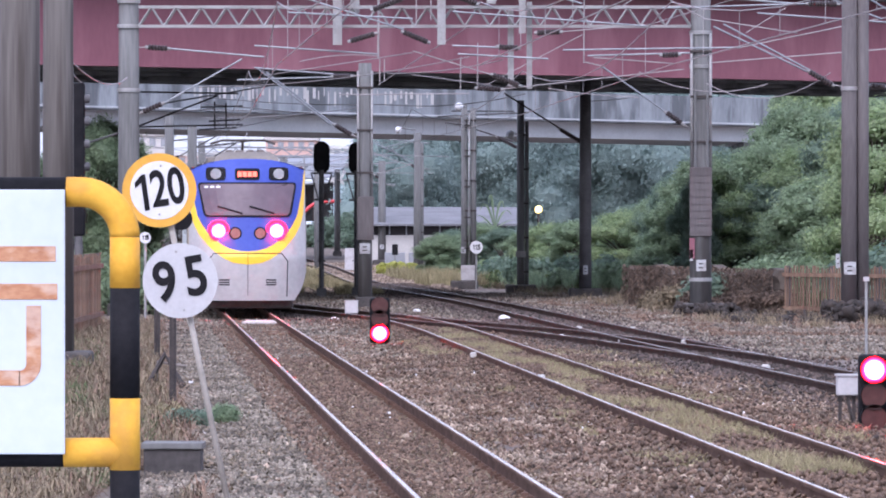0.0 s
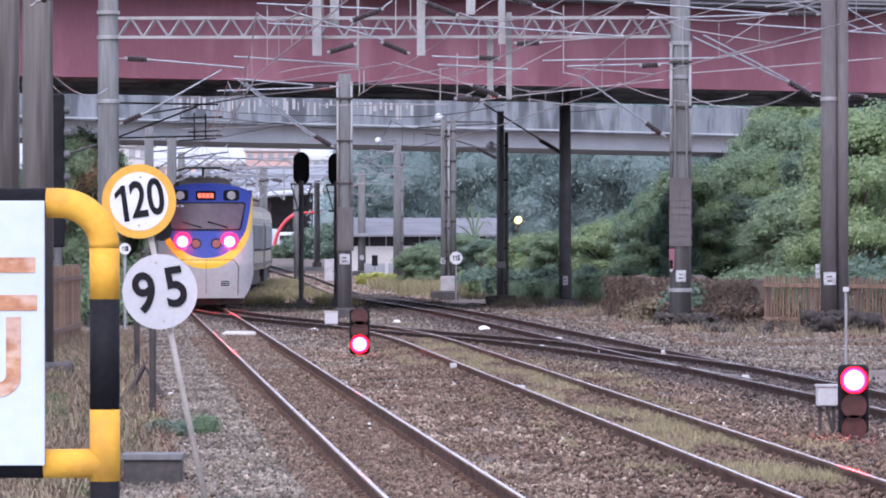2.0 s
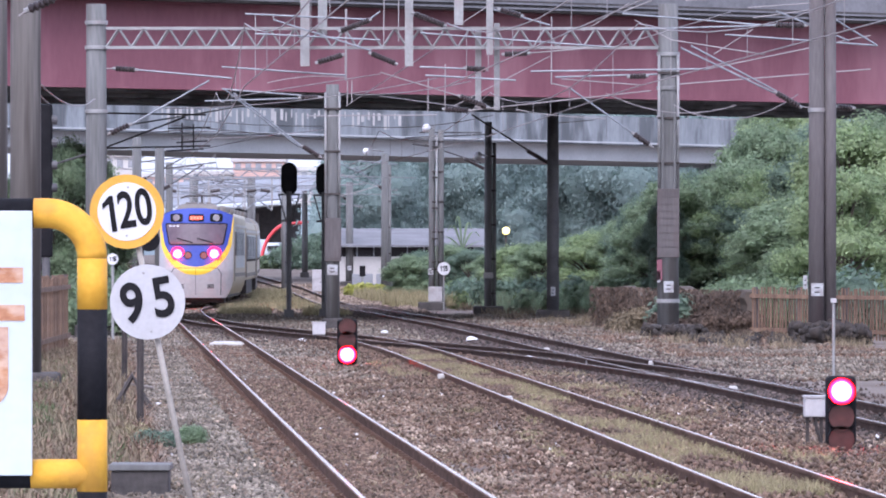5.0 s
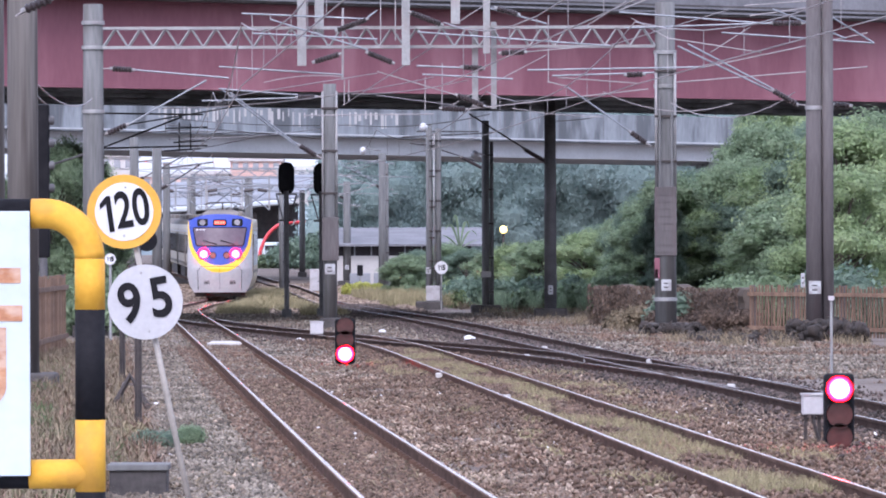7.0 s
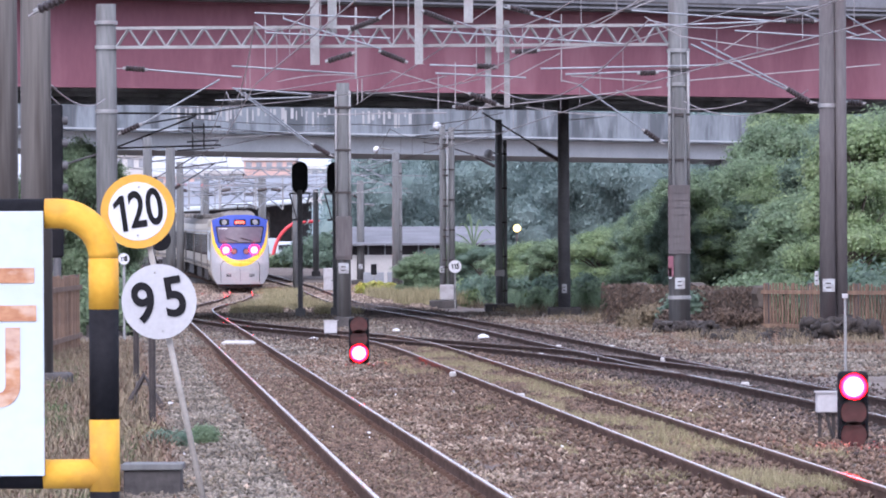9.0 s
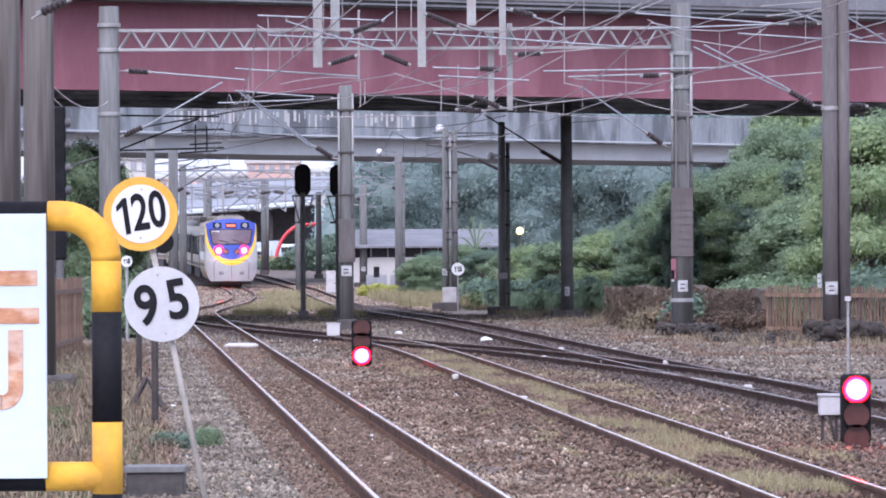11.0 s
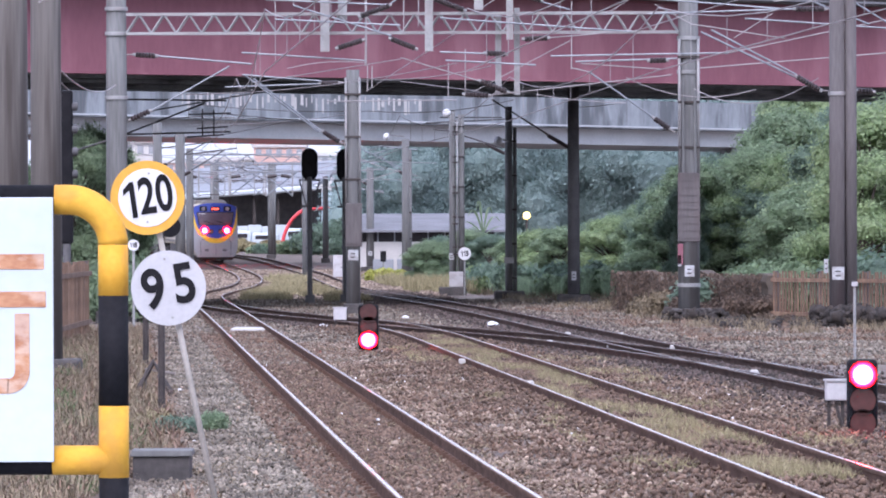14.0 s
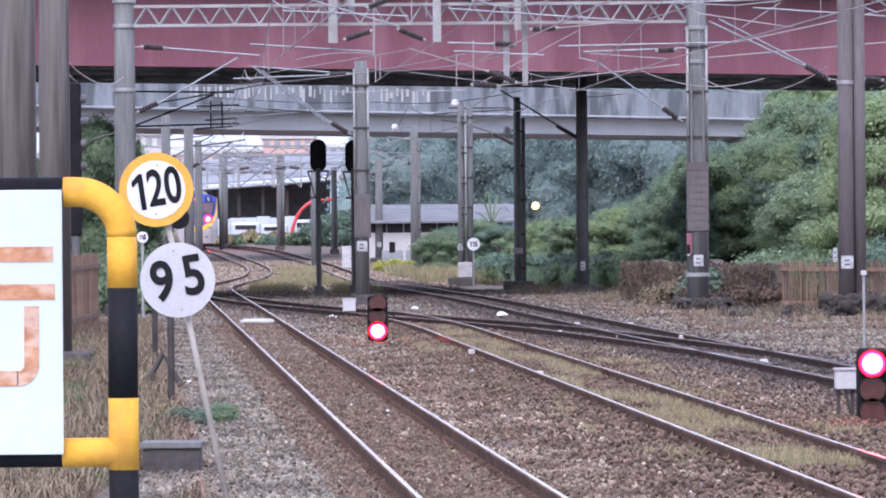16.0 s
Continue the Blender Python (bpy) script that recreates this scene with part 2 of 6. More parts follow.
    box_grey=shader("pale_grey_box", (0.42, 0.41, 0.42), (0.55, 0.53, 0.54), 2, 0.6, 0, 0.1, 18, stain=(0.3, 0.25, 0.24), stain_size=3, stain_amount=0.4),
    brown_wall=shader("earth_brown_bank", (0.06, 0.047, 0.037), (0.125, 0.1, 0.08), 0.8, 0.95, 0, 0.6, 8),
)


# ---- building helpers ----
def obj(name, bm, material, parent=None, label="", smooth=False):
    me = bpy.data.meshes.new(name)
    bmesh.ops.recalc_face_normals(bm, faces=bm.faces)
    bm.to_mesh(me)
    bm.free()
    for m in material if isinstance(material, (list, tuple)) else (material,):
        me.materials.append(m)
    if smooth:
        for p in me.polygons:
            p.use_smooth = len(p.vertices) == 4
    ob = new(name, me)
    if parent:
        ob.parent = parent
    if label:
        ob["label"] = label
    return ob


def part(name, bm, material, parent, label="", smooth=False):
    return obj(name, bm, material, parent, label, smooth)


def thing(name, label, category, at=(0, 0, 0), group="", kind=""):
    e = new(name)
    e.empty_display_size = 0.2
    e.location = at
    return tagged(e, label, category, group, kind)


def box(x0, x1, y0, y1, z0, z1, bm=None, bevel=0.0):
    own = bmesh.new()
    bmesh.ops.create_cube(own, size=1)
    for v in own.verts:
        v.co = Vector((x0 + (v.co.x + 0.5) * (x1 - x0), y0 + (v.co.y + 0.5) * (y1 - y0), z0 + (v.co.z + 0.5) * (z1 - z0)))
    if bevel:
        bmesh.ops.bevel(own, geom=own.edges[:], offset=bevel, segments=2, affect="EDGES", profile=0.5)
    return merge(bm, own)


def merge(bm, own):
    if bm is None:
        return own
    me = bpy.data.meshes.new("tmp")
    own.to_mesh(me)
    own.free()
    bm.from_mesh(me)
    bpy.data.meshes.remove(me)
    return bm


def sweep(points, radius, sides=8, bm=None, radii=None, cap=True):
    """A tube along points."""
    bm = bm or bmesh.new()
    pts = [Vector(p) for p in points]
    rings = []
    for i, p in enumerate(pts):
        d = (pts[min(i + 1, len(pts) - 1)] - pts[max(i - 1, 0)]).normalized()
        u = d.cross(Vector((0, 1, 0)) if abs(d.y) < 0.7 else Vector((0, 0, 1))).normalized()
        w = d.cross(u)
        r = radii[i] if radii else radius
        rings.append([bm.verts.new(p + r * (math.cos(a) * u + math.sin(a) * w)) for a in (2 * math.pi * k / sides for k in range(sides))])
    for a, b in zip(rings, rings[1:]):
        for k in range(sides):
            bm.faces.new((a[k], a[(k + 1) % sides], b[(k + 1) % sides], b[k]))
    if cap:
        bm.faces.new(rings[0][::-1])
        bm.faces.new(rings[-1])
    return bm


def disc(c, r, depth, bm=None, n=40, y_axis=True):
    """A round plate facing the camera side (along y)."""
    c = Vector(c)
    return sweep([c + Vector((0, depth / 2, 0)), c - Vector((0, depth / 2, 0))], r, n, bm)


def curve(knots, y):
    """Smooth curve through knots (y, value)."""
    if y <= knots[0][0]:
        i = 0
    else:
        i = max(k for k in range(len(knots) - 1) if knots[k][0] <= y or k == 0)
    (y0, a), (y1, b) = knots[i], knots[i + 1]

    def slope(k):
        lo, hi = max(k - 1, 0), min(k + 1, len(knots) - 1)
        return (knots[hi][1] - knots[lo][1]) / (knots[hi][0] - knots[lo][0])
    h, t = y1 - y0, (y - y0) / (y1 - y0)
    if t > 1 or t < 0:
        return b + (y - y1) * slope(i + 1) if t > 1 else a + (y - y0) * slope(0)
    m0, m1 = slope(i) * h, slope(i + 1) * h
    return (2 * t**3 - 3 * t * t + 1) * a + (t**3 - 2 * t * t + t) * m0 + (3 * t * t - 2 * t**3) * b + (t**3 - t * t) * m1


RISE = [(-50, 0), (0, 0), (100, 0), (165, 0), (198, -0.05), (256, -0.15), (289, -0.02), (346, 0.19), (379, 0.42), (404, 0.62), (500, 1.0), (700, 1.3), (1200, 1.3), (5000, 1.3)]
TRACK_1 = [(20, 1.73), (48, 0.2), (120, -3.72), (175, -6.72), (192, -7.6), (208, -8.25), (225, -8.48), (250, -8.52), (272, -8.75), (289, -9.3), (312, -10.45), (346, -12.45), (379, -14.8), (404, -17.3), (440, -21.6), (500, -30.5), (560, -41), (640, -57)]
TRACK_2 = [(20, 5.0), (54, 3.33), (72, 2.45), (90, 1.56), (109, 0.62), (122, -0.06), (135, -1.05), (143, -2.0)]
TRACK_3 = [(30, 8.6), (60, 6.95), (80, 5.8), (100, 4.62), (132, 2.86), (156, 1.56), (190, -0.5), (226, -2.75), (260, -4.2), (289, -5.6), (312, -6.7), (346, -8.7), (379, -11.0), (404, -13.5), (440, -17.8), (500, -26.7), (560, -37)]
CROSS = [(84, 5.75), (95, 4.9), (106, 3.75), (118, 2.25), (130, 0.05), (142, -2.05), (152, -3.75), (163, -5.35), (176, -6.75)]


LIFT = 0.04


def rise(y):
    return curve(RISE, y)


# ---- ground ----
def make_ground():
    ys = [-300, -60, 0, 20] + list(range(30, 620, 6)) + [700, 900, 1400, 2500, 4500]
    xs = [-4000, -900, -300, -120, -60, -30, -18, -12] + [k * 1.5 - 10.5 for k in range(19)] + [22, 30, 45, 80, 200, 600, 4000]
    bm = bmesh.new()
    rows = []
    for y in ys:
        row = []
        for x in xs:
            z = rise(y) + (noise.noise((x * 0.4, y * 0.15, 0)) * 0.02 if abs(x) < 40 and 25 < y < 600 else 0) + LIFT - 0.03
            row.append(bm.verts.new((x, y, z)))
        rows.append(row)
    for a, b in zip(rows, rows[1:]):
        for i in range(len(xs) - 1):
            bm.faces.new((a[i], a[i + 1], b[i + 1], b[i]))
    tagged(obj("ground", bm, M["ground"], smooth=True), "brown ballast and bare earth between the railway tracks", "ground", kind="structure")


make_ground()


# ---- tracks ----
def rail_mesh(knots, off, y0, y1, bm=None):
    """A rail: foot, web and head swept along the track. Head faces take slot 1."""
    prof = [(-0.06, 0.045), (0.06, 0.045), (0.06, 0.06), (0.012, 0.075), (0.012, 0.155), (0.034, 0.165), (0.034, 0.195), (0.026, 0.2), (0.02, 0.201), (-0.02, 0.201), (-0.026, 0.2), (-0.034, 0.195), (-0.034, 0.165), (-0.012, 0.155), (-0.012, 0.075), (-0.06, 0.06)]
    bm = bm or bmesh.new()
    n = max(3, int((y1 - y0) / 3))
    prev = None
    for i in range(n + 1):
        y = y0 + (y1 - y0) * i / n
        d = (curve(knots, y + 0.5) - curve(knots, y - 0.5))
        side = Vector((1, -d, 0)).normalized()
        c = Vector((curve(knots, y), y, rise(y)))
        ring = [bm.verts.new(c + side * (off + a) + Vector((0, 0, b))) for a, b in prof]
        if prev:
            for k in range(len(prof)):
                f = bm.faces.new((prev[k], prev[(k + 1) % len(prof)], ring[(k + 1) % len(prof)], ring[k]))
                f.material_index = 1 if k == 8 else 0
        else:
            bm.faces.new(ring)
        prev = ring
    bm.faces.new(prev[::-1])
    return bm


def make_track(name, knots, y0, y1, label, head, side, clips=False):
    t = thing(name, label, "railway track", kind="structure")
    for off in (-0.566, 0.566):
        part("rail", rail_mesh(knots, off, y0, y1), [side, head], t)
    bm = bmesh.new()
    y = y0
    while y < min(y1, 330):
        d = curve(knots, y + 0.5) - curve(knots, y - 0.5)
        b = box(-1.0, 1.0, -0.11, 0.11, -0.15, LIFT - 0.012)
        bmesh.ops.transform(b, matrix=Matrix.Translation((curve(knots, y), y, rise(y))) @ Matrix.Rotation(-math.atan(d), 4, "Z"), verts=b.verts)
        merge(bm, b)
        y += 0.6
    tagged(part("sleepers", bm, M["sleeper"], t), kind="stuff")
    if clips:
        bm = bmesh.new()
        y = y0
        while y < 120:
            for off in (-0.566, 0.566):
                for s in (-0.085, 0.085):
                    x = curve(knots, y) + off + s
                    box(x - 0.03, x + 0.03, y - 0.06, y + 0.06, 0.05, 0.108, bm)
            y += 0.6
        tagged(part("rail_clips", bm, M["rail_side"], t), kind="stuff")
    return t


make_track("track_1", TRACK_1, 22, 620, "main railway track with worn bright rail heads in brown ballast", M["rail_top"], M["rail_side"], True)
make_track("track_2", TRACK_2, 22, 141, "siding track with rusty rails and grass between them", M["rail_top"], M["rail_side"])
make_track("track_3", TRACK_3, 32, 555, "railway track with dark rusty rails beside the trees", M["rail_dull"], M["rail_dark"])
make_track("track_4", CROSS, 86, 174, "dark crossover track running diagonally between the lines", M["rail_dull"], M["rail_dark"])


# ---- overpasses ----
def make_overpass():
    b = thing("girder_overpass", "oxide red steel girder overpass with dark deck above the tracks", "overpass", kind="structure")
    skew = 0.76

    def slab(y0, y1, z0, z1, x0=-70, x1=70, bm=None):
        bm = bm or bmesh.new()
        vs = [bm.verts.new((x, 176.1 + skew * x + y, z)) for z in (z0, z1) for x, y in ((x0, y0), (x1, y0), (x1, y1), (x0, y1))]
        for f in ((0, 1, 2, 3), (4, 5, 6, 7), (0, 1, 5, 4), (1, 2, 6, 5), (2, 3, 7, 6), (3, 0, 4, 7)):
            bm.faces.new([vs[k] for k in f])
        return bm
    part("girder", slab(0, 0.06, 7.22, 9.75), M["girder"], b, "faded oxide red girder web")
    part("bottom_flange", slab(-0.25, 0.3, 7.16, 7.22), M["girder"], b)
    part("top_flange", slab(-0.25, 0.3, 9.75, 9.8), M["girder"], b)
    for k in (6, 12, 18):
        part("inner_girder", slab(k, k + 0.06, 7.3, 9.75), M["viaduct"], b, "dark inner girder")
        part("inner_flange", slab(k - 0.25, k + 0.25, 7.2, 7.3), M["viaduct"], b)
    part("girder", slab(23, 23.06, 7.22, 9.75), M["viaduct"], b)
    # Rear deck and parapet run unseen past the last girder, to shade the train.
    part("deck", slab(-1.2, 29.5, 9.8, 10.15), M["dark_concrete"], b, "dark stained concrete deck, rear lengthened out of view to shade the train")
    part("parapet", slab(-1.2, -0.95, 10.15, 11.1), M["deck"], b)
    part("parapet", slab(29.25, 29.5, 10.15, 11.1), M["deck"], b)
    bm = bmesh.new()
    for z in (9.87, 10.02):
        slab(-1.3, -1.2, z, z + 0.06, bm=bm)
    part("drip_rail", bm, M["deck"], b)
    for k in range(-24, 25):
        x = k * 2.35 + 0.4
        part("stiffener", slab(-0.012, 0.0, 7.22, 9.75, x, x + 0.06), M["girder"], b)


make_overpass()


def make_viaduct():
    v = thing("concrete_viaduct", "weathered grey concrete road viaduct behind the red overpass", "viaduct", kind="structure")
    skew = 1.35

    def slab(y0, y1, z0, z1, x0=-80, x1=23, bm=None):
        bm = bm or bmesh.new()
        vs = [bm.verts.new((x, 362 + skew * x + y, z)) for z in (z0, z1) for x, y in ((x0, y0), (x1, y0), (x1, y1), (x0, y1))]
        for f in ((0, 1, 2, 3), (4, 5, 6, 7), (0, 1, 5, 4), (1, 2, 6, 5), (2, 3, 7, 6), (3, 0, 4, 7)):
            bm.faces.new([vs[k] for k in f])
        return bm
    part("box_girder", slab(2.0, 25, 8.3, 9.35), M["pale"], v, "pale grey girder")
    part("deck", slab(0, 27, 9.35, 9.55), M["viaduct"], v)
    part("drip_edge", slab(-0.15, 0, 9.45, 9.55), M["pale"], v)
    part("parapet", slab(0.0, 0.3, 9.55, 11.3), M["viaduct"], v, "stained concrete parapet")
    part("parapet", slab(26.7, 27, 9.55, 11.3), M["viaduct"], v)
    for k in range(46):
        x = -80 + k * 2.25
        part("railing_post", slab(0.1, 0.2, 11.3, 11.6, x, x + 0.1), M["galv"], v)
        part("parapet_joint", slab(-0.012, 0.0, 9.6, 11.28, x + 0.9, x + 0.93), M["deck"], v)
    part("railing", slab(0.1, 0.2, 11.6, 11.7), M["galv"], v)
    rng = random.Random(4)
    for k in range(44):
        x = -15 + k * 0.33 + rng.uniform(-0.1, 0.1)
        z = 10.9 + rng.uniform(-0.1, 0.15)
        part("lime_streak", slab(-0.01, -0.002, z - rng.uniform(0.3, 0.9), z, x, x + rng.uniform(0.06, 0.2)), M["plaster"], v)
    for x in (-30.0, 21.0):
        part("pier", slab(4, 22, -0.5, 8.3, x, x + 1.6), M["viaduct"], v)


make_viaduct()


# ---- masts ----
def mast(name, label, x, y, z1, r, material, foot=0.55, bands=(), plates=(), group="line masts", z0=None):
    """A round concrete mast on a block, with steel bands and small plates."""
    z0 = rise(y) if z0 is None else z0
    t = thing(name, label, "mast", (x, y, z0), group)
    part("shaft", sweep([(0, 0, -0.2), (0, 0, (z1 - z0) * 0.5), (0, 0, z1 - z0)], r, 20, radii=[r * 1.04, r, r * 0.94]), material, t, smooth=True)
    part("footing", box(-foot, foot, -foot, foot, -0.3, 0.34, bevel=0.05), M["dark_concrete"], t, "dark stained concrete footing")
    for z in bands:
        part("band", sweep([(0, 0, z - z0 - 0.05), (0, 0, z - z0 + 0.05)], r * 1.1, 20), M["galv"], t, smooth=False)
    for px, z, w, h, m in plates:
        part("number_plate", box(px - w / 2, px + w / 2, -r - 0.03, -r - 0.005, z - z0 - h / 2, z - z0 + h / 2), M["number_white" if m == "white" else m], t)
        if m == "white":
            for k in (-0.2, 0.15):
                part("plate_bar", box(px - w * 0.25, px + w * 0.2, -r - 0.036, -r - 0.031, z - z0 + k * h - 0.016, z - z0 + k * h + 0.016), M["iron"], t)
    return t


mast("portal_mast", "tall grey concrete mast carrying a lattice beam", -8.34, 150, 8.845, 0.28, M["concrete_pole"], bands=(8.35, 7.69, 5.995))
mast("portal_mast", "tall grey concrete mast with steel bands on dark block", 6.84, 150, 8.86, 0.28, M["concrete_pole"], foot=0.62,
     bands=(7.525, 6.625, 0.97), plates=((0.0, 1.345, 0.26, 0.3, "white"), (-0.24, 1.795, 0.14, 0.55, "girder"), (-0.26, 1.615, 0.08, 0.3, "white")))
mast("double_mast", "brown stained concrete mast beside the wooden fence", 10.14, 141, 8.878, 0.2, M["brown_pole"], foot=0.6,
     bands=(5.819,), plates=((0.0, 1.335, 0.3, 0.32, "white"), (-0.3, 1.518, 0.1, 0.35, "white")))
mast("track_mast", "grey concrete mast with cable box between the tracks", -2.263, 164, 7.122, 0.2, M["concrete_pole"], foot=0.3,
     plates=((0.0, 1.743, 0.3, 0.3, "white"),))
mast("track_mast", "dark mast standing under the overpass", 2.82, 205, 6.963, 0.14, M["concrete_pole"], plates=((0, 1.387, 0.36, 0.22, "galv"),))
# Black here is the overpass shade, put into the mast's colour.
mast("track_mast", "mast under the overpass, its shade put into a black colour", 4.788, 190, 7.347, 0.2, M["black_and_shade"], plates=((0, 0.925, 0.16, 0.3, "white"),))
mast("track_mast", "grey concrete mast with signal box behind the overpass", 0.85, 225, 7.255, 0.13, M["concrete_pole"], plates=((-0.04, 1.45, 0.2, 0.26, "white"),))
mast("track_mast", "slim grey mast beside the low building", -1.282, 285, 7.138, 0.2, M["concrete_pole"], plates=((0, 1.296, 0.24, 0.26, "white"),))
mast("track_mast", "slim grey mast far along the line", -3.564, 330, 6.244, 0.22, M["concrete_pole"], plates=((0, 1.228, 0.24, 0.26, "white"),))
mast("near_mast", "thick grey concrete mast close to the platform", -6.3, 84, 9.5, 0.31, M["near_pole"], plates=())
mast("near_mast", "thick grey concrete mast beside another", -6.265, 92, 9.5, 0.25, M["near_pole"])
for x, y, top in ((-11.62, 240, 7.1), (-10.21, 230, 6.51), (-12.81, 300, 6.94), (-15.96, 420, 7.94), (-11.36, 400, 7.47), (-7.11, 380, 6.26)):
    mast("line_mast", "slender grey line mast far down the line", x, y, top, 0.2, M["concrete_pole"], foot=0.3, group="far masts")


def mast_pipe(label, x, y, r, z0, z1, material, clamp_to):
    """A slim pipe running up beside a mast, held by clamps."""
    t = thing("cable_pipe", label, "pipe", (x, y, z0), "mast pipes")
    part("tube", sweep([(0, 0, -0.1), (0, 0, z1 - z0)], r, 12), material, t, smooth=True)
    n = max(2, int((z1 - z0) / 1.1))
    for k in range(n):
        z = (z1 - z0) * (k + 0.6) / n
        part("clamp", box(min(-r, clamp_to - x), max(r, clamp_to - x), -r - 0.02, r, z - 0.03, z + 0.03), M["iron"], t)


mast_pipe("second slim concrete pole of a twin mast", 1.21, 225, 0.12, -0.1, 7.1, M["concrete_pole"], 0.85)
mast_pipe("pale cable pipe between the two poles", 1.04, 224.8, 0.035, 0.8, 6.9, M["galv"], 0.85)
mast_pipe("grey pipe fixed beside the dark mast", 3.04, 205, 0.07, 0.0, 6.2, M["concrete_pole"], 2.82)
for dx in (-0.2, 0.2):
    mast_pipe("pale cable pipe on the mast between the tracks", -2.263 + dx, 163.85, 0.035, 3.2, 6.9, M["galv"], -2.263)
    mast_pipe("pale cable pipe up the banded mast", 6.84 + dx * 1.25, 149.75, 0.04, 3.9, 7.5, M["galv"], 6.84)
mast_pipe("slim second pole beside the far mast", -1.05, 285, 0.08, 0.0, 6.6, M["concrete_pole"], -1.282)


def make_truss():
    t = thing("portal_beam", "pale galvanised lattice beam spanning the tracks", "lattice beam")
    x0, x1, y, z0, z1 = -8.07, 6.57, 150, 7.69, 8.2
    for dy in (-0.2, 0.2):
        for z in (z0, z1):
            part("chord", box(x0, x1, y + dy - 0.035, y + dy + 0.035, z - 0.035, z + 0.035), M["galv"], t)
        n = 44
        for k in range(n):
            a = x0 + (x1 - x0) * k / n
            b = x0 + (x1 - x0) * (k + 1) / n
            za, zb = (z0, z1) if k % 2 == 0 else (z1, z0)
            part("diagonal", sweep([(a, y + dy, za), (b, y + dy, zb)], 0.028, 4), M["galv"], t)


make_truss()


# ---- signals and signs ----
def dwarf_signal(x, y, w, h, z0, lens, label):
    """A black shunting signal with three lamps, one lit red."""
    t = thing("dwarf_signal", label, "signal", (x, y, z0), "dwarf signals")
    part("housing", box(-w / 2, w / 2, 0, 0.22, 0.08, h, bevel=0.05), M["black"], t)
    part("foot", box(-w * 0.35, w * 0.35, 0.02, 0.2, -0.25, 0.08), M["iron"], t)
    r = w * 0.43
    for k, (z, lit) in enumerate(lens):
        part("hood", sweep([(0, 0.0, z), (0, -0.07, z)], r * 1.1, 18, cap=False), M["black"], t)
        lens_ob = part("lens", disc((0, -0.012, z), r, 0.03, n=24), M["red_lens_halo"] if lit else M["lens_red"], t, "glowing red lens" if lit else "unlit lens")
        if lit:
            part("bulb", disc((0, -0.03, z), r * 0.76, 0.03, n=24), M["red_light"], lens_ob)
    return t


dwarf_signal(-1.243, 111, 0.40, 0.963, 0.0, ((0.274, True), (0.552, False), (0.818, False)), "black dwarf signal with lower lamp glowing red")
dwarf_signal(4.975, 65.2, 0.35, 0.884, 0.0, ((0.708, True), (0.414, False), (0.15, False)), "black dwarf signal with top lamp glowing red")


def signal_box(x, y, z0, z1, w, label):
    t = thing("junction_box", label, "junction box", (x, y, rise(y)), "junction boxes")
    part("case", box(-w / 2, w / 2, -0.1, 0.12, z0, z1, bevel=0.015), M["box_grey"], t)
    part("lid", box(-w / 2 - 0.015, w / 2 + 0.015, -0.115, 0.135, z1, z1 + 0.025), M["box_grey"], t)
    for s in (-1, 1):
        part("leg", box(s * w * 0.33 - 0.02, s * w * 0.33 + 0.02, -0.02, 0.02, -0.1, z0), M["iron"], t)
    part("cable", sweep([(0, -0.03, z0), (0.04, -0.05, z0 * 0.5), (0.1, -0.04, 0.0)], 0.02, 6), M["iron"], t)


signal_box(4.733, 66.2, 0.383, 0.609, 0.243, "pale grey junction box on short legs by the signal")
signal_box(-2.268, 140, 0.222, 0.516, 0.32, "pale grey junction box beside the crossover")


def tall_signal(x, y, label):
    t = thing("colour_light_signal", label, "signal", (x, y, rise(y)), "tall signals")
    part("post", sweep([(0, 0, 0), (0, 0, 4.32)], 0.085, 12), M["black_and_shade"], t)
    part("base", box(-0.16, 0.16, -0.16, 0.16, -0.1, 0.35), M["black_and_shade"], t)
    bm = bmesh.new()
    n = 10
    w, top, bot = 0.27, 5.29, 4.2
    outline = [(w * math.cos(a), top - w + w * math.sin(a)) for a in (math.pi * k / n for k in range(n + 1))] + [(w * math.cos(a), bot + w + w * math.sin(a)) for a in (math.pi + math.pi * k / n for k in range(n + 1))]
    f = bm.faces.new([bm.verts.new((a, 0, b)) for a, b in outline])
    e = bmesh.ops.extrude_face_region(bm, geom=[f])
    bmesh.ops.translate(bm, vec=(0, 0.25, 0), verts=[v for v in e["geom"] if isinstance(v, bmesh.types.BMVert)])
    part("head", bm, M["black"], t, "rounded black signal head seen from behind")
    for s in (-1, 1):
        part("brace", sweep([(s * 0.34, 0, 4.2), (s * 0.1, 0, 3.32)], 0.025, 6), M["black_and_shade"], t)
    part("bracket", box(-0.36, 0.36, -0.03, 0.03, 4.18, 4.24), M["black_and_shade"], t)
    part("bracket", box(-0.26, 0.26, -0.03, 0.03, 3.29, 3.36), M["black_and_shade"], t)
    for v in (2.88, 2.5, 1.93, 1.26, 0.78):
        part("rung", box(-0.14, 0.14, -0.02, 0.02, v - 0.02, v + 0.02), M["black_and_shade"], t)


tall_signal(-4.085, 190, "black colour light signal on a slim post")
tall_signal(-2.938, 192, "black colour light signal partly hidden by a mast")


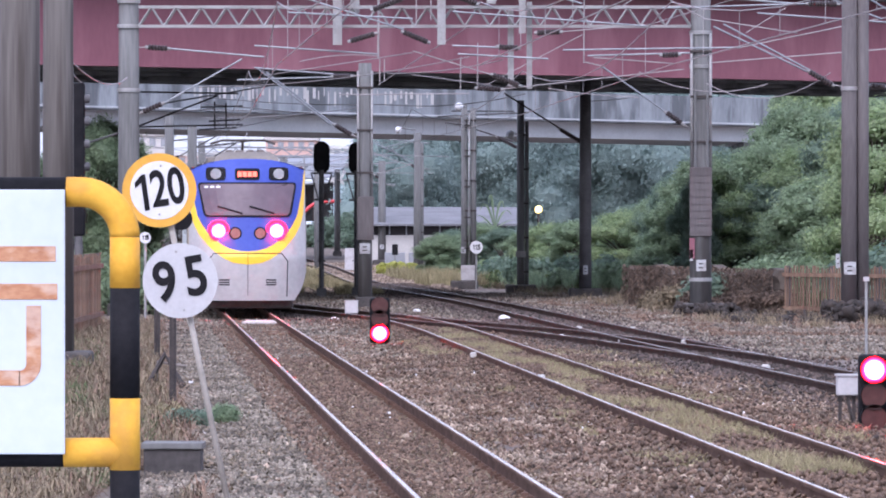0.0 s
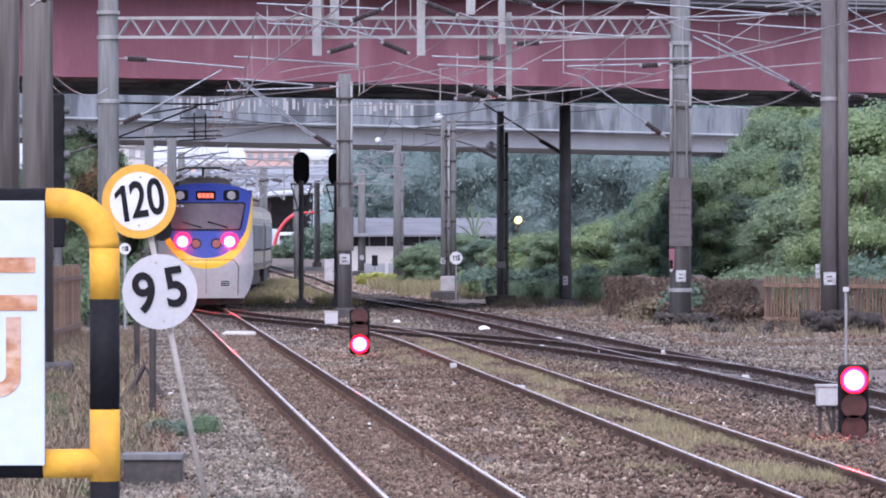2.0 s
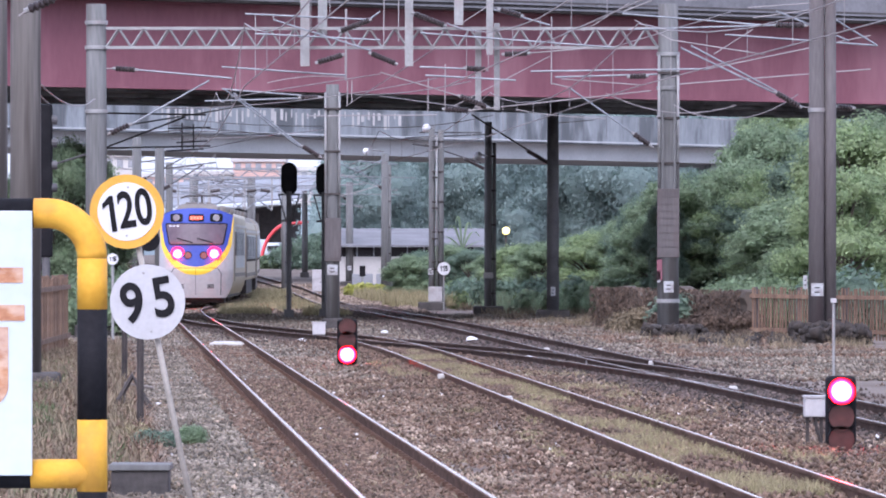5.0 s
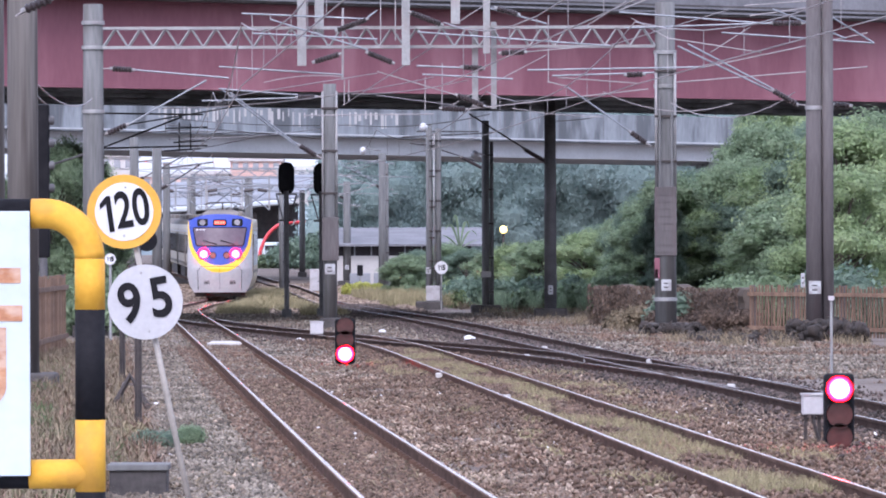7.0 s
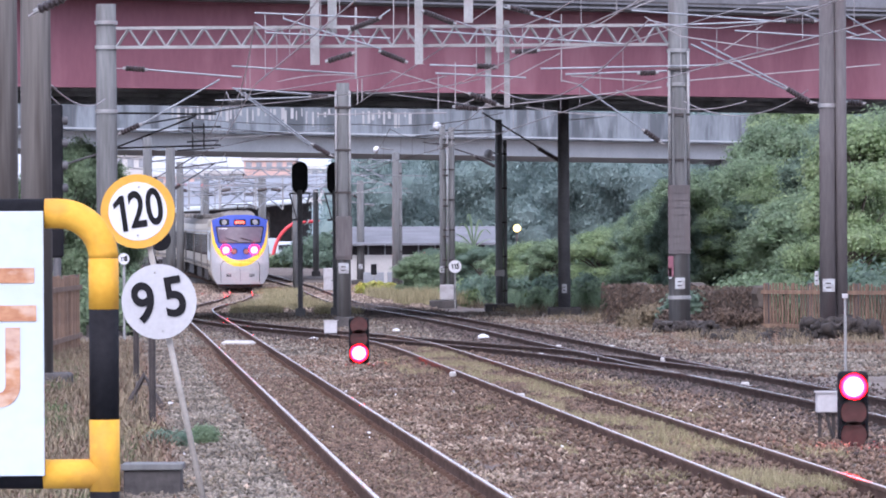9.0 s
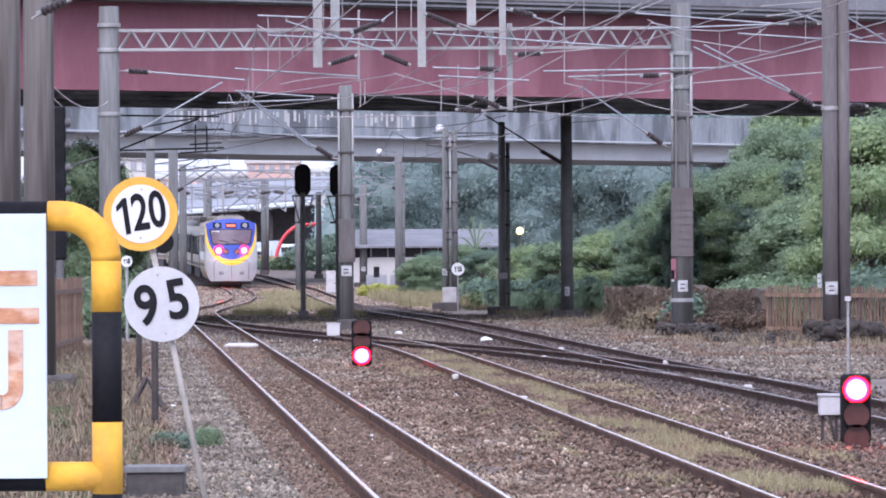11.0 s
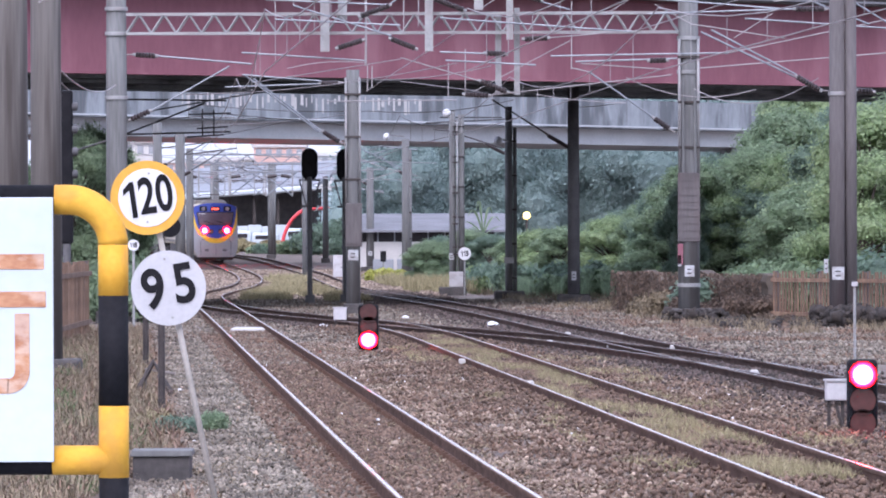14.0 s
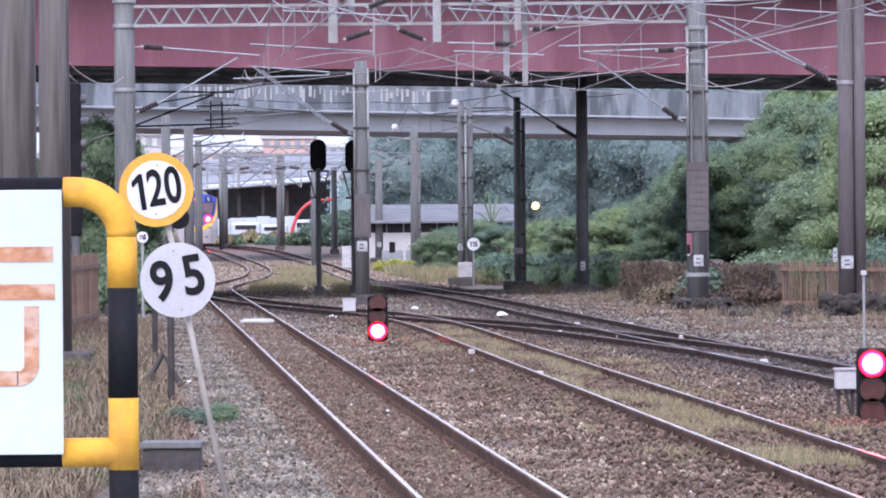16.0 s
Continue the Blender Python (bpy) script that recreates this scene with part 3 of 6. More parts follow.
def text(body, size, loc, material, parent, name="digits", spin=0.0, wide=1.0, bold=0.0):
    c = bpy.data.curves.new("writing", "FONT")
    c.body, c.size, c.align_x, c.align_y, c.extrude, c.offset, c.space_character = body, size, "CENTER", "CENTER", 0.002, bold, 0.95
    tmp = bpy.data.objects.new("writing", c)
    scene.collection.objects.link(tmp)
    dg = bpy.context.evaluated_depsgraph_get()
    me = bpy.data.meshes.new_from_object(tmp.evaluated_get(dg))
    bpy.data.objects.remove(tmp)
    me.transform(Matrix.Translation(loc) @ Matrix.Rotation(radians(90), 4, "X") @ Matrix.Rotation(radians(spin), 4, "Z") @ Matrix.Diagonal((wide, 1, 1, 1)))
    me.materials.clear()
    me.materials.append(material)
    ob = new(name, me)
    ob.parent = parent
    return ob


def figure_one(size, loc, parent, spin=0.0, wide=1.0):
    """A flat figure 1 with its flag."""
    bm = bmesh.new()
    pts = [(0.0, -0.36), (0.12, -0.36), (0.12, 0.36), (0.03, 0.36), (-0.15, 0.22), (-0.15, 0.11), (0.0, 0.2)]
    f = bm.faces.new([bm.verts.new((x * wide, 0, z)) for x, z in pts])
    e = bmesh.ops.extrude_face_region(bm, geom=[f])
    bmesh.ops.translate(bm, vec=(0, 0.01, 0), verts=[v for v in e["geom"] if isinstance(v, bmesh.types.BMVert)])
    bmesh.ops.transform(bm, matrix=Matrix.Translation(loc) @ Matrix.Rotation(radians(-spin), 4, "Y") @ Matrix.Scale(size, 4), verts=bm.verts)
    part("digit", bm, M["black"], parent)


def make_speed_signs():
    y = 42.0
    t = thing("speed_sign", "two round speed boards on a leaning pale pole", "speed sign", (-1.508, y, 0))
    ox = -1.508
    top = Vector((-2.05 - ox, 0.05, 2.489))
    part("pole", sweep([(0, 0.06, -0.15), top], 0.022, 10), M["pole_beige"], t, smooth=True)
    c = Vector((-2.108 - ox, 0, 2.627))
    up = part("upper_board", disc(c, 0.276, 0.012, n=64), M["orange"], t, "white round board with amber rim")
    part("white_disc", disc(c + Vector((0, -0.008, 0)), 0.217, 0.006, n=64), M["sign_white"], up)
    figure_one(0.375, c + Vector((-0.125, -0.016, -0.02)), up, 8, 0.85)
    for k, ch in ((-0.002, "2"), (0.125, "0")):
        text(ch, 0.375, c + Vector((k, -0.014, k * 0.17)), M["black"], up, "digit", spin=8, wide=0.68, bold=0.008)
    for d in ((0.02, 0.18), (0.0, -0.18)):
        part("rivet", disc(c + Vector((d[0] * 0.5, -0.014, d[1])), 0.008, 0.006, n=10), M["galv"], up)
    c = Vector((-1.953 - ox, -0.02, 1.955))
    lo = part("lower_board", disc(c, 0.279, 0.012, n=64), M["sign_grey"], t, "plain pale grey round board")
    for k, ch in ((-0.11, "9"), (0.12, "5")):
        text(ch, 0.41, c + Vector((k, -0.012, k * 0.2)), M["black"], lo, "digit", spin=10, wide=0.86, bold=0.009)
    for d in ((-0.03, 0.215), (0.03, -0.22)):
        part("rivet", disc(c + Vector((d[0], -0.011, d[1])), 0.009, 0.006, n=10), M["galv"], lo)


make_speed_signs()


def small_sign(x, y, r, z, x0, label):
    t = thing("speed_sign", label, "speed sign", (x, y, rise(y)), "small speed signs")
    z -= rise(y)
    part("post", sweep([(x0, 0.05, -0.1), (x0, 0.05, z)], 0.035, 8), M["galv"], t)
    b = part("board", disc((0, 0, z), r, 0.02, n=32), M["sign_white"], t)
    for k in (-0.5, -0.02):
        figure_one(r * 1.1, (k * r * 0.85, -0.016, z), b)
    for k, ch in ((0.48, "5"),):
        text(ch, r * 1.1, (k * r * 0.85, -0.014, z), M["black"], b, "digit", wide=0.8, bold=0.012)


small_sign(1.322, 224, 0.255, 1.566, 0.0, "small round white speed board beside a mast")
small_sign(-7.378, 140, 0.14, 2.098, 0.0, "small round white speed board near the fence")


def make_barrier():
    y = 20.0
    t = thing("platform_barrier", "black and yellow tubular barrier with white board", "barrier", (-1.126, y, 0.85))
    ox, oz = -1.126, 0.85
    zt, zb = 2.476 - oz, 1.554 - oz
    r, R = 0.053, 0.16
    x1 = -1.332 - ox
    bend = [(-R + R * math.sin(a), 0, zt - R + R * math.cos(a)) for a in (math.pi / 2 * k / 12 for k in range(13))]
    part("elbow", sweep([(x1, 0, zt)] + bend + [(0, 0, 2.316 - oz)], r, 24), M["yellow"], t, "worn yellow bent tube", smooth=True)
    part("tube_band", sweep([(0, 0, 2.316 - oz), (0, 0, 2.136 - oz)], r * 1.01, 24), M["yellow"], t, "yellow band", smooth=True)
    part("tube_band", sweep([(0, 0, 2.136 - oz), (0, 0, 1.746 - oz)], r, 24), M["black"], t, "black band", smooth=True)
    part("tube_band", sweep([(0, 0, 1.746 - oz), (0, 0, 1.492 - oz)], r * 1.01, 24), M["yellow"], t, "yellow band", smooth=True)
    part("tube_band", sweep([(0, 0, 1.492 - oz), (0, 0, 0)], r, 24), M["black"], t, "black band", smooth=True)
    part("lower_tube", sweep([(x1 - 0.01, 0, zb), (0.0, 0, zb)], r * 0.98, 24), M["yellow"], t, "yellow tube", smooth=True)
    part("upper_tube", sweep([(-1.9, 0, zt), (x1, 0, zt)], r * 0.99, 24), M["black"], t, "black tube", smooth=True)
    part("lower_tube", sweep([(-1.9, 0, zb), (x1 - 0.01, 0, zb)], r * 0.97, 24), M["black"], t, "black tube", smooth=True)
    part("end_tube", sweep([(-1.9, 0, 0), (-1.9, 0, zt)], r, 24), M["black"], t, smooth=True)
    bd = part("board", box(-1.8, x1 - 0.002, -r - 0.016, -r - 0.001, 1.55 - oz, 2.484 - oz, bevel=0.003), M["white"], t, "white board with faded rust red strokes")
    f = -r - 0.019
    def stroke(px0, px1, py0, py1):
        part("paint_bar", box(px0, px1, f, f + 0.002, py0, py1, bevel=0.0008), M["rust"], bd)
    stroke(-0.95, -1.366 - ox, 2.23 - oz, 2.284 - oz)
    stroke(-0.95, -1.36 - ox, 2.096 - oz, 2.152 - oz)
    stroke(-1.47 - ox, -1.418 - ox, 1.87 - oz, 2.074 - oz)
    stroke(-0.55, -1.492 - ox, 1.792 - oz, 1.846 - oz)
    bm = bmesh.new()
    cx, cz = -1.496 - ox, 1.87 - oz
    ring = [[(cx + q * math.cos(a), f + dy, cz + q * math.sin(a)) for q in (0.026, 0.078) for dy in (0, 0.002)] for a in (0.0 - k * 1.57 / 12 for k in range(13))]
    vs = [[bm.verts.new(p) for p in q] for q in ring]
    for a, b in zip(vs, vs[1:]):
        for i, j in ((0, 2), (2, 3), (3, 1), (1, 0)):
            bm.faces.new((a[i], a[j], b[j], b[i]))
    part("paint_hook", bm, M["rust"], bd)
    for s in (-1.9, 0):
        part("base_plate", box(s - 0.1, s + 0.1, -0.1, 0.1, 0, 0.012), M["black"], t)
    tagged(obj("platform", box(-6, 2.2, -30, 20.4, -0.3, 0.85), M["viaduct"]), "grey concrete end of the station platform", "platform", kind="structure")


make_barrier()


# ---- the train ----
def face_y(x, z):
    """How far the cab front lies behind its foremost line."""
    return 0.42 * (x / 1.45) ** 2 + 0.26 * (x / 1.45) ** 6 + (0.05 * (1.4 - z) ** 2 if z < 1.4 else 0.30 * (z - 1.4) + 0.02 * (z - 1.4) ** 2 if z < 3.3 else 0.642 + 0.62 * (z - 3.3))


OUT = [(1.22, 0.0), (1.26, 0.35), (1.36, 0.58), (1.5, 0.78), (1.65, 0.95), (1.95, 1.2), (2.2, 1.33), (2.45, 1.405), (3.0, 1.45), (3.7, 1.465)]
INN = [(1.55, 0.0), (1.57, 0.25), (1.62, 0.45), (1.7, 0.62), (1.95, 0.95), (2.2, 1.13), (2.45, 1.25), (3.0, 1.37), (3.45, 1.425), (3.7, 1.46)]


def half_out(z):
    return float(np.interp(z, [a for a, b in OUT], [b for a, b in OUT])) if z > 1.22 else 0


def body_half(z):
    """Half the width of the cab at a height."""
    if z < 1.15:
        return 1.465 - 0.3 * ((1.15 - z) / 0.83) ** 2.2
    if z < 3.45:
        return 1.465
    return 1.465 - 0.16 * ((z - 3.45) / 0.42) ** 2


def dome(x):
    return 3.87 - 0.26 * abs(x / 1.4) ** 2.6


def patch(zs, halves_lo, halves_hi, lift, mirror=True, cols=10):
    """A skin on the cab front: for each height, from one half width to another, on both sides."""
    bm = bmesh.new()
    for s in (1, -1) if mirror else (1,):
        prev = None
        for z, lo, hi in zip(zs, halves_lo, halves_hi):
            row = []
            for k in range(cols + 1):
                x = s * (lo + (hi - lo) * k / cols)
                zz = min(z, dome(x))
                row.append(bm.verts.new((x, face_y(x, zz) - lift, zz)))
            if prev:
                for k in range(cols):
                    bm.faces.new((prev[k], prev[k + 1], row[k + 1], row[k]))
            prev = row
    bmesh.ops.remove_doubles(bm, verts=bm.verts, dist=0.0008)
    bmesh.ops.dissolve_degenerate(bm, edges=bm.edges, dist=0.0005)
    return bm


def plate(x0, x1, z0, z1, lift, slant=0.0, round_=0.0, depth=0.02):
    """A rounded plate lying on the cab front."""
    bm = bmesh.new()
    pts = []
    cs = [(x0 + slant, z0), (x1 - slant, z0), (x1, z1), (x0, z1)]
    cx, cz = (x0 + x1) / 2, (z0 + z1) / 2
    for i, c in enumerate(cs):
        a, b = Vector(cs[i - 1]), Vector(cs[(i + 1) % 4])
        c = Vector(c)
        p, q = c + (a - c).normalized() * round_, c + (b - c).normalized() * round_
        for t in ((0, 0.25, 0.5, 0.75, 1) if round_ else (0,)):
            pts.append((1 - t) ** 2 * p + 2 * t * (1 - t) * c + t * t * q)
        e = b + (c - b).normalized() * round_
        for t in range(1, 10):
            pts.append(q + (e - q) * t / 10)
    rings = []
    for s in [1 - k / 6 for k in range(6)]:
        rings.append([bm.verts.new((cx + (p.x - cx) * s, face_y(cx + (p.x - cx) * s, cz + (p.y - cz) * s) - lift, cz + (p.y - cz) * s)) for p in pts])
    rings.insert(0, [bm.verts.new((p.x, face_y(p.x, p.y) - lift + depth, p.y)) for p in pts])
    for a, b in zip(rings, rings[1:]):
        for k in range(len(pts)):
            bm.faces.new((a[k], a[(k + 1) % len(pts)], b[(k + 1) % len(pts)], b[k]))
    bm.faces.new(rings[-1])
    return bm


def spot(x, z, r, lift, depth=0.06, n=24):
    y = face_y(x, z)
    return sweep([(x, y + 0.02, z), (x, y - lift, z)], r, n)


def car_body(y0, y1, bm=None):
    """The tube of a carriage: sides, rounded eaves and roof."""
    prof = [(-1.4, 0.95), (-1.45, 1.2), (-1.45, 3.15), (-1.38, 3.45), (-1.15, 3.68), (-0.7, 3.8), (0, 3.84), (0.7, 3.8), (1.15, 3.68), (1.38, 3.45), (1.45, 3.15), (1.45, 1.2), (1.4, 0.95)]
    bm = bm or bmesh.new()
    a = [bm.verts.new((x, y0, z)) for x, z in prof]
    b = [bm.verts.new((x, y1, z)) for x, z in prof]
    for k in range(len(prof)):
        q = (k + 1) % len(prof)
        f = bm.faces.new((a[k], a[q], b[q], b[k]))
        f.material_index = 1 if 2 < k < 9 else 0
    bm.faces.new(a[::-1])
    bm.faces.new(b)
    return bm


def bogie(y, t):
    bm = bmesh.new()
    for s in (-1, 1):
        box(s * 0.98 - 0.08, s * 0.98 + 0.08, y - 1.5, y + 1.5, 0.45, 0.75, bm, 0.03)
    part("bogie", bm, M["iron"], t)
    for dy in (-1.05, 1.05):
        bm = bmesh.new()
        for s in (-1, 1):
            sweep([(s * 0.53, y + dy, 0.43), (s * 0.66, y + dy, 0.43)], 0.43, 20, bm)
        sweep([(-0.6, y + dy, 0.43), (0.6, y + dy, 0.43)], 0.09, 8, bm)
        part("wheelset", bm, M["iron"], t)


def make_engine():
    t = thing("electric_locomotive", "blue, yellow and white electric locomotive, tail lamps glowing red", "locomotive")
    zs = [0.32 + (3.9 - 0.32) * k / 46 for k in range(47)]
    part("cab_front", patch(zs, [0] * 47, [body_half(z) for z in zs], 0.0, cols=14), M["train_white"], t, "white cab front", smooth=True)
    zb = [1.22 + (3.66 - 1.22) * (k / 60) ** 1.6 for k in range(61)]
    inn = [float(np.interp(z, [a for a, b in INN], [b for a, b in INN])) for z in zb]
    out = [half_out(z) for z in zb]
    part("yellow_band", patch(zb, [min(i, o) for i, o in zip(inn, out)], out, 0.006, cols=4), M["train_yellow"], t, "yellow curved band", smooth=True)
    zu = [1.55 + (3.9 - 1.55) * (k / 60) ** 1.3 for k in range(61)]
    part("blue_mask", patch(zu, [0] * 61, [float(np.interp(z, [a for a, b in INN], [b for a, b in INN])) if z < 3.66 else body_half(z) + 0.002 for z in zu], 0.008, cols=14), M["blue"], t, "blue cab mask", smooth=True)
    # shell behind the front
    bm = bmesh.new()
    prev = None
    for k, (y, s) in enumerate(((None, 1), (2.6, 1), (17.6, 1))):
        row = []
        for z in [0.32 + (3.66 - 0.32) * i / 30 for i in range(31)]:
            row.append((body_half(z), z))
        ring = row + [(x, dome(x)) for x in (1.3 - 2.6 * i / 12 for i in range(13))] + [(-x, z) for x, z in row[::-1]]
        vs = [bm.verts.new((x, face_y(x, z) + 0.001 if y is None else y, z)) for x, z in ring]
        if prev:
            for i in range(len(vs) - 1):
                f = bm.faces.new((prev[i], prev[i + 1], vs[i + 1], vs[i]))
        prev = vs
    part("body_shell", bm, M["cream"], t, "pale body sides", smooth=True)
    win = part("windscreen", plate(-1.2, 1.2, 2.45, 3.24, 0.05, 0.16, 0.09, 0.06), M["windscreen"], t, "windscreen with its mauve sheen put into the colour")
    part("windscreen_seal", plate(-1.25, 1.25, 2.41, 3.28, 0.04, 0.16, 0.11, 0.05), M["black"], t)
    for x in (-0.75, 0.05):
        part("wiper", sweep([(x, face_y(x, 2.68) - 0.09, 2.68), (x + 0.62, face_y(x + 0.62, 2.5) - 0.09, 2.5)], 0.018, 6), M["black"], win)
    for s in (-1, 1):
        h = part("headlamp", plate(s * 0.79 - 0.25, s * 0.79 + 0.25, 3.33, 3.66, 0.035, 0, 0.09, 0.05), M["black"], t, "black framed upper headlamp")
        part("lamp_glass", spot(s * 0.79, 3.49, 0.135, 0.12), M["lens_grey"], h)
        # Rim is wider than the lamp itself, to draw the halo.
        lamp = part("tail_lamp", spot(s * 0.725, 2.06, 0.26, 0.07), M["tail_halo"], t, "red tail lamp with its glare halo as a glowing rim")
        part("tail_lens", spot(s * 0.725, 2.06, 0.165, 0.085), M["tail"], lamp)
        part("marker_ring", spot(s * 0.31, 2.0, 0.16, 0.06), M["black"], t)
        part("marker_lamp", spot(s * 0.31, 2.0, 0.125, 0.075), M["lens_marker"], t)
        for k in range(3):
            part("vent_slot", plate(s * 0.585 - 0.13, s * 0.585 + 0.13, 0.70 + k * 0.06, 0.73 + k * 0.06, 0.008), M["black"], t)
    d = part("destination_display", plate(-0.31, 0.31, 3.34, 3.63, 0.035, 0, 0.06, 0.05), M["black"], t)
    for k in range(4):
        part("display_bar", plate(-0.24 + k * 0.125, -0.14 + k * 0.125, 3.42, 3.55, 0.042), M["led"], d)
    part("coupler_cover_seam", plate(-0.006, 0.006, 0.45, 1.5, 0.008), M["black"], t)
    seam = []
    for k in range(41):
        a = k / 40
        px = [(-0.98, 0.42), (-1.0, 1.3), (-0.85, 1.5), (0.85, 1.5), (1.0, 1.3), (0.98, 0.42)]
        q = a * 5
        i = min(int(q), 4)
        x = px[i][0] + (px[i + 1][0] - px[i][0]) * (q - i)
        z = px[i][1] + (px[i + 1][1] - px[i][1]) * (q - i)
        seam.append((x, face_y(x, z) - 0.008, z))
    part("coupler_cover_seam", sweep(seam, 0.011, 6), M["black"], t)
    for k in range(3):
        part("cab_number_bar", plate(-1.08 + k * 0.15, -0.98 + k * 0.15, 3.14, 3.19, 0.057), M["sign_white"], t)
    bm = bmesh.new()
    deck = [[bm.verts.new((x, y, z)) for x, y in ((-w, y0), (w, y0), (w, y1), (-w, y1))] for w, y0, y1, z in ((0.86, 1.5, 5.8, 3.66), (0.78, 1.85, 5.5, 3.93), (0.6, 2.2, 5.2, 4.06))]
    for a, b in zip(deck, deck[1:]):
        for k in range(4):
            bm.faces.new((a[k], a[(k + 1) % 4], b[(k + 1) % 4], b[k]))
    bm.faces.new(deck[-1])
    bm.faces.new(deck[0])
    part("roof_hood", bm, M["train_grey"], t, "grey-brown stepped roof fairing")
    for k in range(4):
        part("roof_equipment", box(-0.5 + k * 0.27, -0.34 + k * 0.27, 2.5, 4.8, 4.03, 4.12, bevel=0.02), M["sleeper"], t)
    part("roof_hood", box(-0.9, 0.9, 10, 15, 3.7, 4.05, bevel=0.12), M["train_grey"], t)
    pan = part("pantograph", sweep([(0, 6.2, 3.95), (0, 7.6, 4.12), (0, 6.6, 4.4)], 0.035, 6), M["iron"], t, "raised pantograph")
    part("contact_shoe", sweep([(-0.85, 6.6, 4.33), (-0.55, 6.6, 4.42), (0.55, 6.6, 4.42), (0.85, 6.6, 4.33)], 0.03, 6), M["iron"], pan)
    part("underframe", box(-1.25, 1.25, 1.2, 17, 0.35, 0.9), M["iron"], t)
    part("snow_plough", box(-1.15, 1.15, 0.5, 0.9, 0.12, 0.42, bevel=0.05), M["iron"], t)
    for s in (-1, 1):
        for k in range(7):
            y = 4.2 + k * 1.7
            g = part("side_window", box(s * 1.455, s * 1.485, y - 0.6, y + 0.6, 2.0, 2.95, bevel=0.01), M["side_glass"], t, "dark side window")
            part("window_frame", box(s * 1.46, s * 1.505, y + 0.62, y + 0.76, 1.5, 3.1), M["white"], g)
        part("cab_door", box(s * 1.455, s * 1.482, 1.9, 2.6, 0.95, 3.0, bevel=0.01), M["cream"], t)
        part("side_stripe", box(s * 1.46, s * 1.483, 2.7, 17.5, 3.15, 3.25), M["train_white"], t)
        part("side_stripe", box(s * 1.46, s * 1.483, 2.7, 17.5, 1.15, 1.3), M["train_grey"], t)
        part("handrail", sweep([(s * 1.5, 1.78, 1.0), (s * 1.5, 1.78, 2.3)], 0.015, 6), M["galv"], t)
    for y in (3.6, 14.2):
        bogie(y, t)
    return t


def make_carriage():
    c = thing("passenger_carriage", "cream passenger carriage with dark windows and grey roof", "railway carriage", group="train carriages")
    part("body", car_body(0.3, 19.7), [M["cream"], M["train_grey"]], c)
    for s in (-1, 1):
        for k in range(12):
            y = 2.5 + k * 1.36
            w = part("window", box(s * 1.44, s * 1.475, y - 0.44, y + 0.44, 1.75, 2.85, bevel=0.01), M["side_glass"], c)
            part("window_frame", box(s * 1.443, s * 1.487, y + 0.47, y + 0.56, 1.85, 2.9), M["white"], w)
        for y in (1.1, 18.9):
            part("door", box(s * 1.44, s * 1.47, y - 0.42, y + 0.42, 1.05, 2.95, bevel=0.01), M["train_grey"], c, "grey side door")
        part("side_stripe", box(s * 1.445, s * 1.47, 0.5, 19.5, 3.0, 3.1), M["train_white"], c)
        part("side_stripe", box(s * 1.445, s * 1.47, 0.5, 19.5, 1.1, 1.25), M["train_grey"], c)
        part("skirt", box(s * 1.2, s * 1.36, 4.5, 15.5, 0.35, 0.95), M["iron"], c)
    part("gangway", box(-0.6, 0.6, -0.3, 20.2, 1.1, 3.2), M["black"], c)
    for k in range(3):
        part("roof_unit", box(-0.85, 0.85, 3 + k * 5.5, 6 + k * 5.5, 3.78, 4.02, bevel=0.06), M["train_grey"], c, "grey roof unit")
    for y in (3, 17):
        bogie(y, c)
    return c


ENGINE = make_engine()
CARS = [make_carriage()]
for _k in range(5):
    CARS.append(copy_thing(CARS[0], Matrix()))


# ---- overhead line ----
def rib(a, b, r, t, name="insulator"):
    """A ribbed insulator from a to b."""
    a, b = Vector(a), Vector(b)
    n = max(5, int((b - a).length / 0.075))
    pts, radii = [], []
    for k in range(n * 2 + 1):
        pts.append(a + (b - a) * k / (n * 2))
        radii.append(r if k % 2 else r * 0.62)
    part(name, sweep(pts, r, 10, radii=radii), M["insulator"], t)
    for p, q in ((a, a + (a - b).normalized() * 0.08), (b, b + (b - a).normalized() * 0.08)):
        part("end_fitting", sweep([p, q], r * 0.5, 6), M["galv"], t)


def frame_of(label, tubes=(), ribs=(), posts=(), rods=(), dark=(), group="overhead brackets"):
    """One bracket of the overhead line: tubes, insulators, hanging posts and thin rods."""
    t = thing("overhead_bracket", label, "overhead bracket", group=group)
    for a, b in tubes:
        part("tube", sweep([a, b], 0.024, 8), M["tube"], t)
    for a, b in rods:
        part("rod", sweep([a, b], 0.016, 6), M["wire"], t)
    for a, b in dark:
        part("dark_tube", sweep([a, b], 0.028, 8), M["dark_wire"], t)
    for a, b in ribs:
        rib(a, b, 0.086, t)
    for (x, y, z0), (_, _, z1), w in posts:
        part("hanging_post", box(x - w / 2, x + w / 2, y - w / 2, y + w / 2, min(z0, z1), max(z0, z1)), M["galv"], t)
    return t


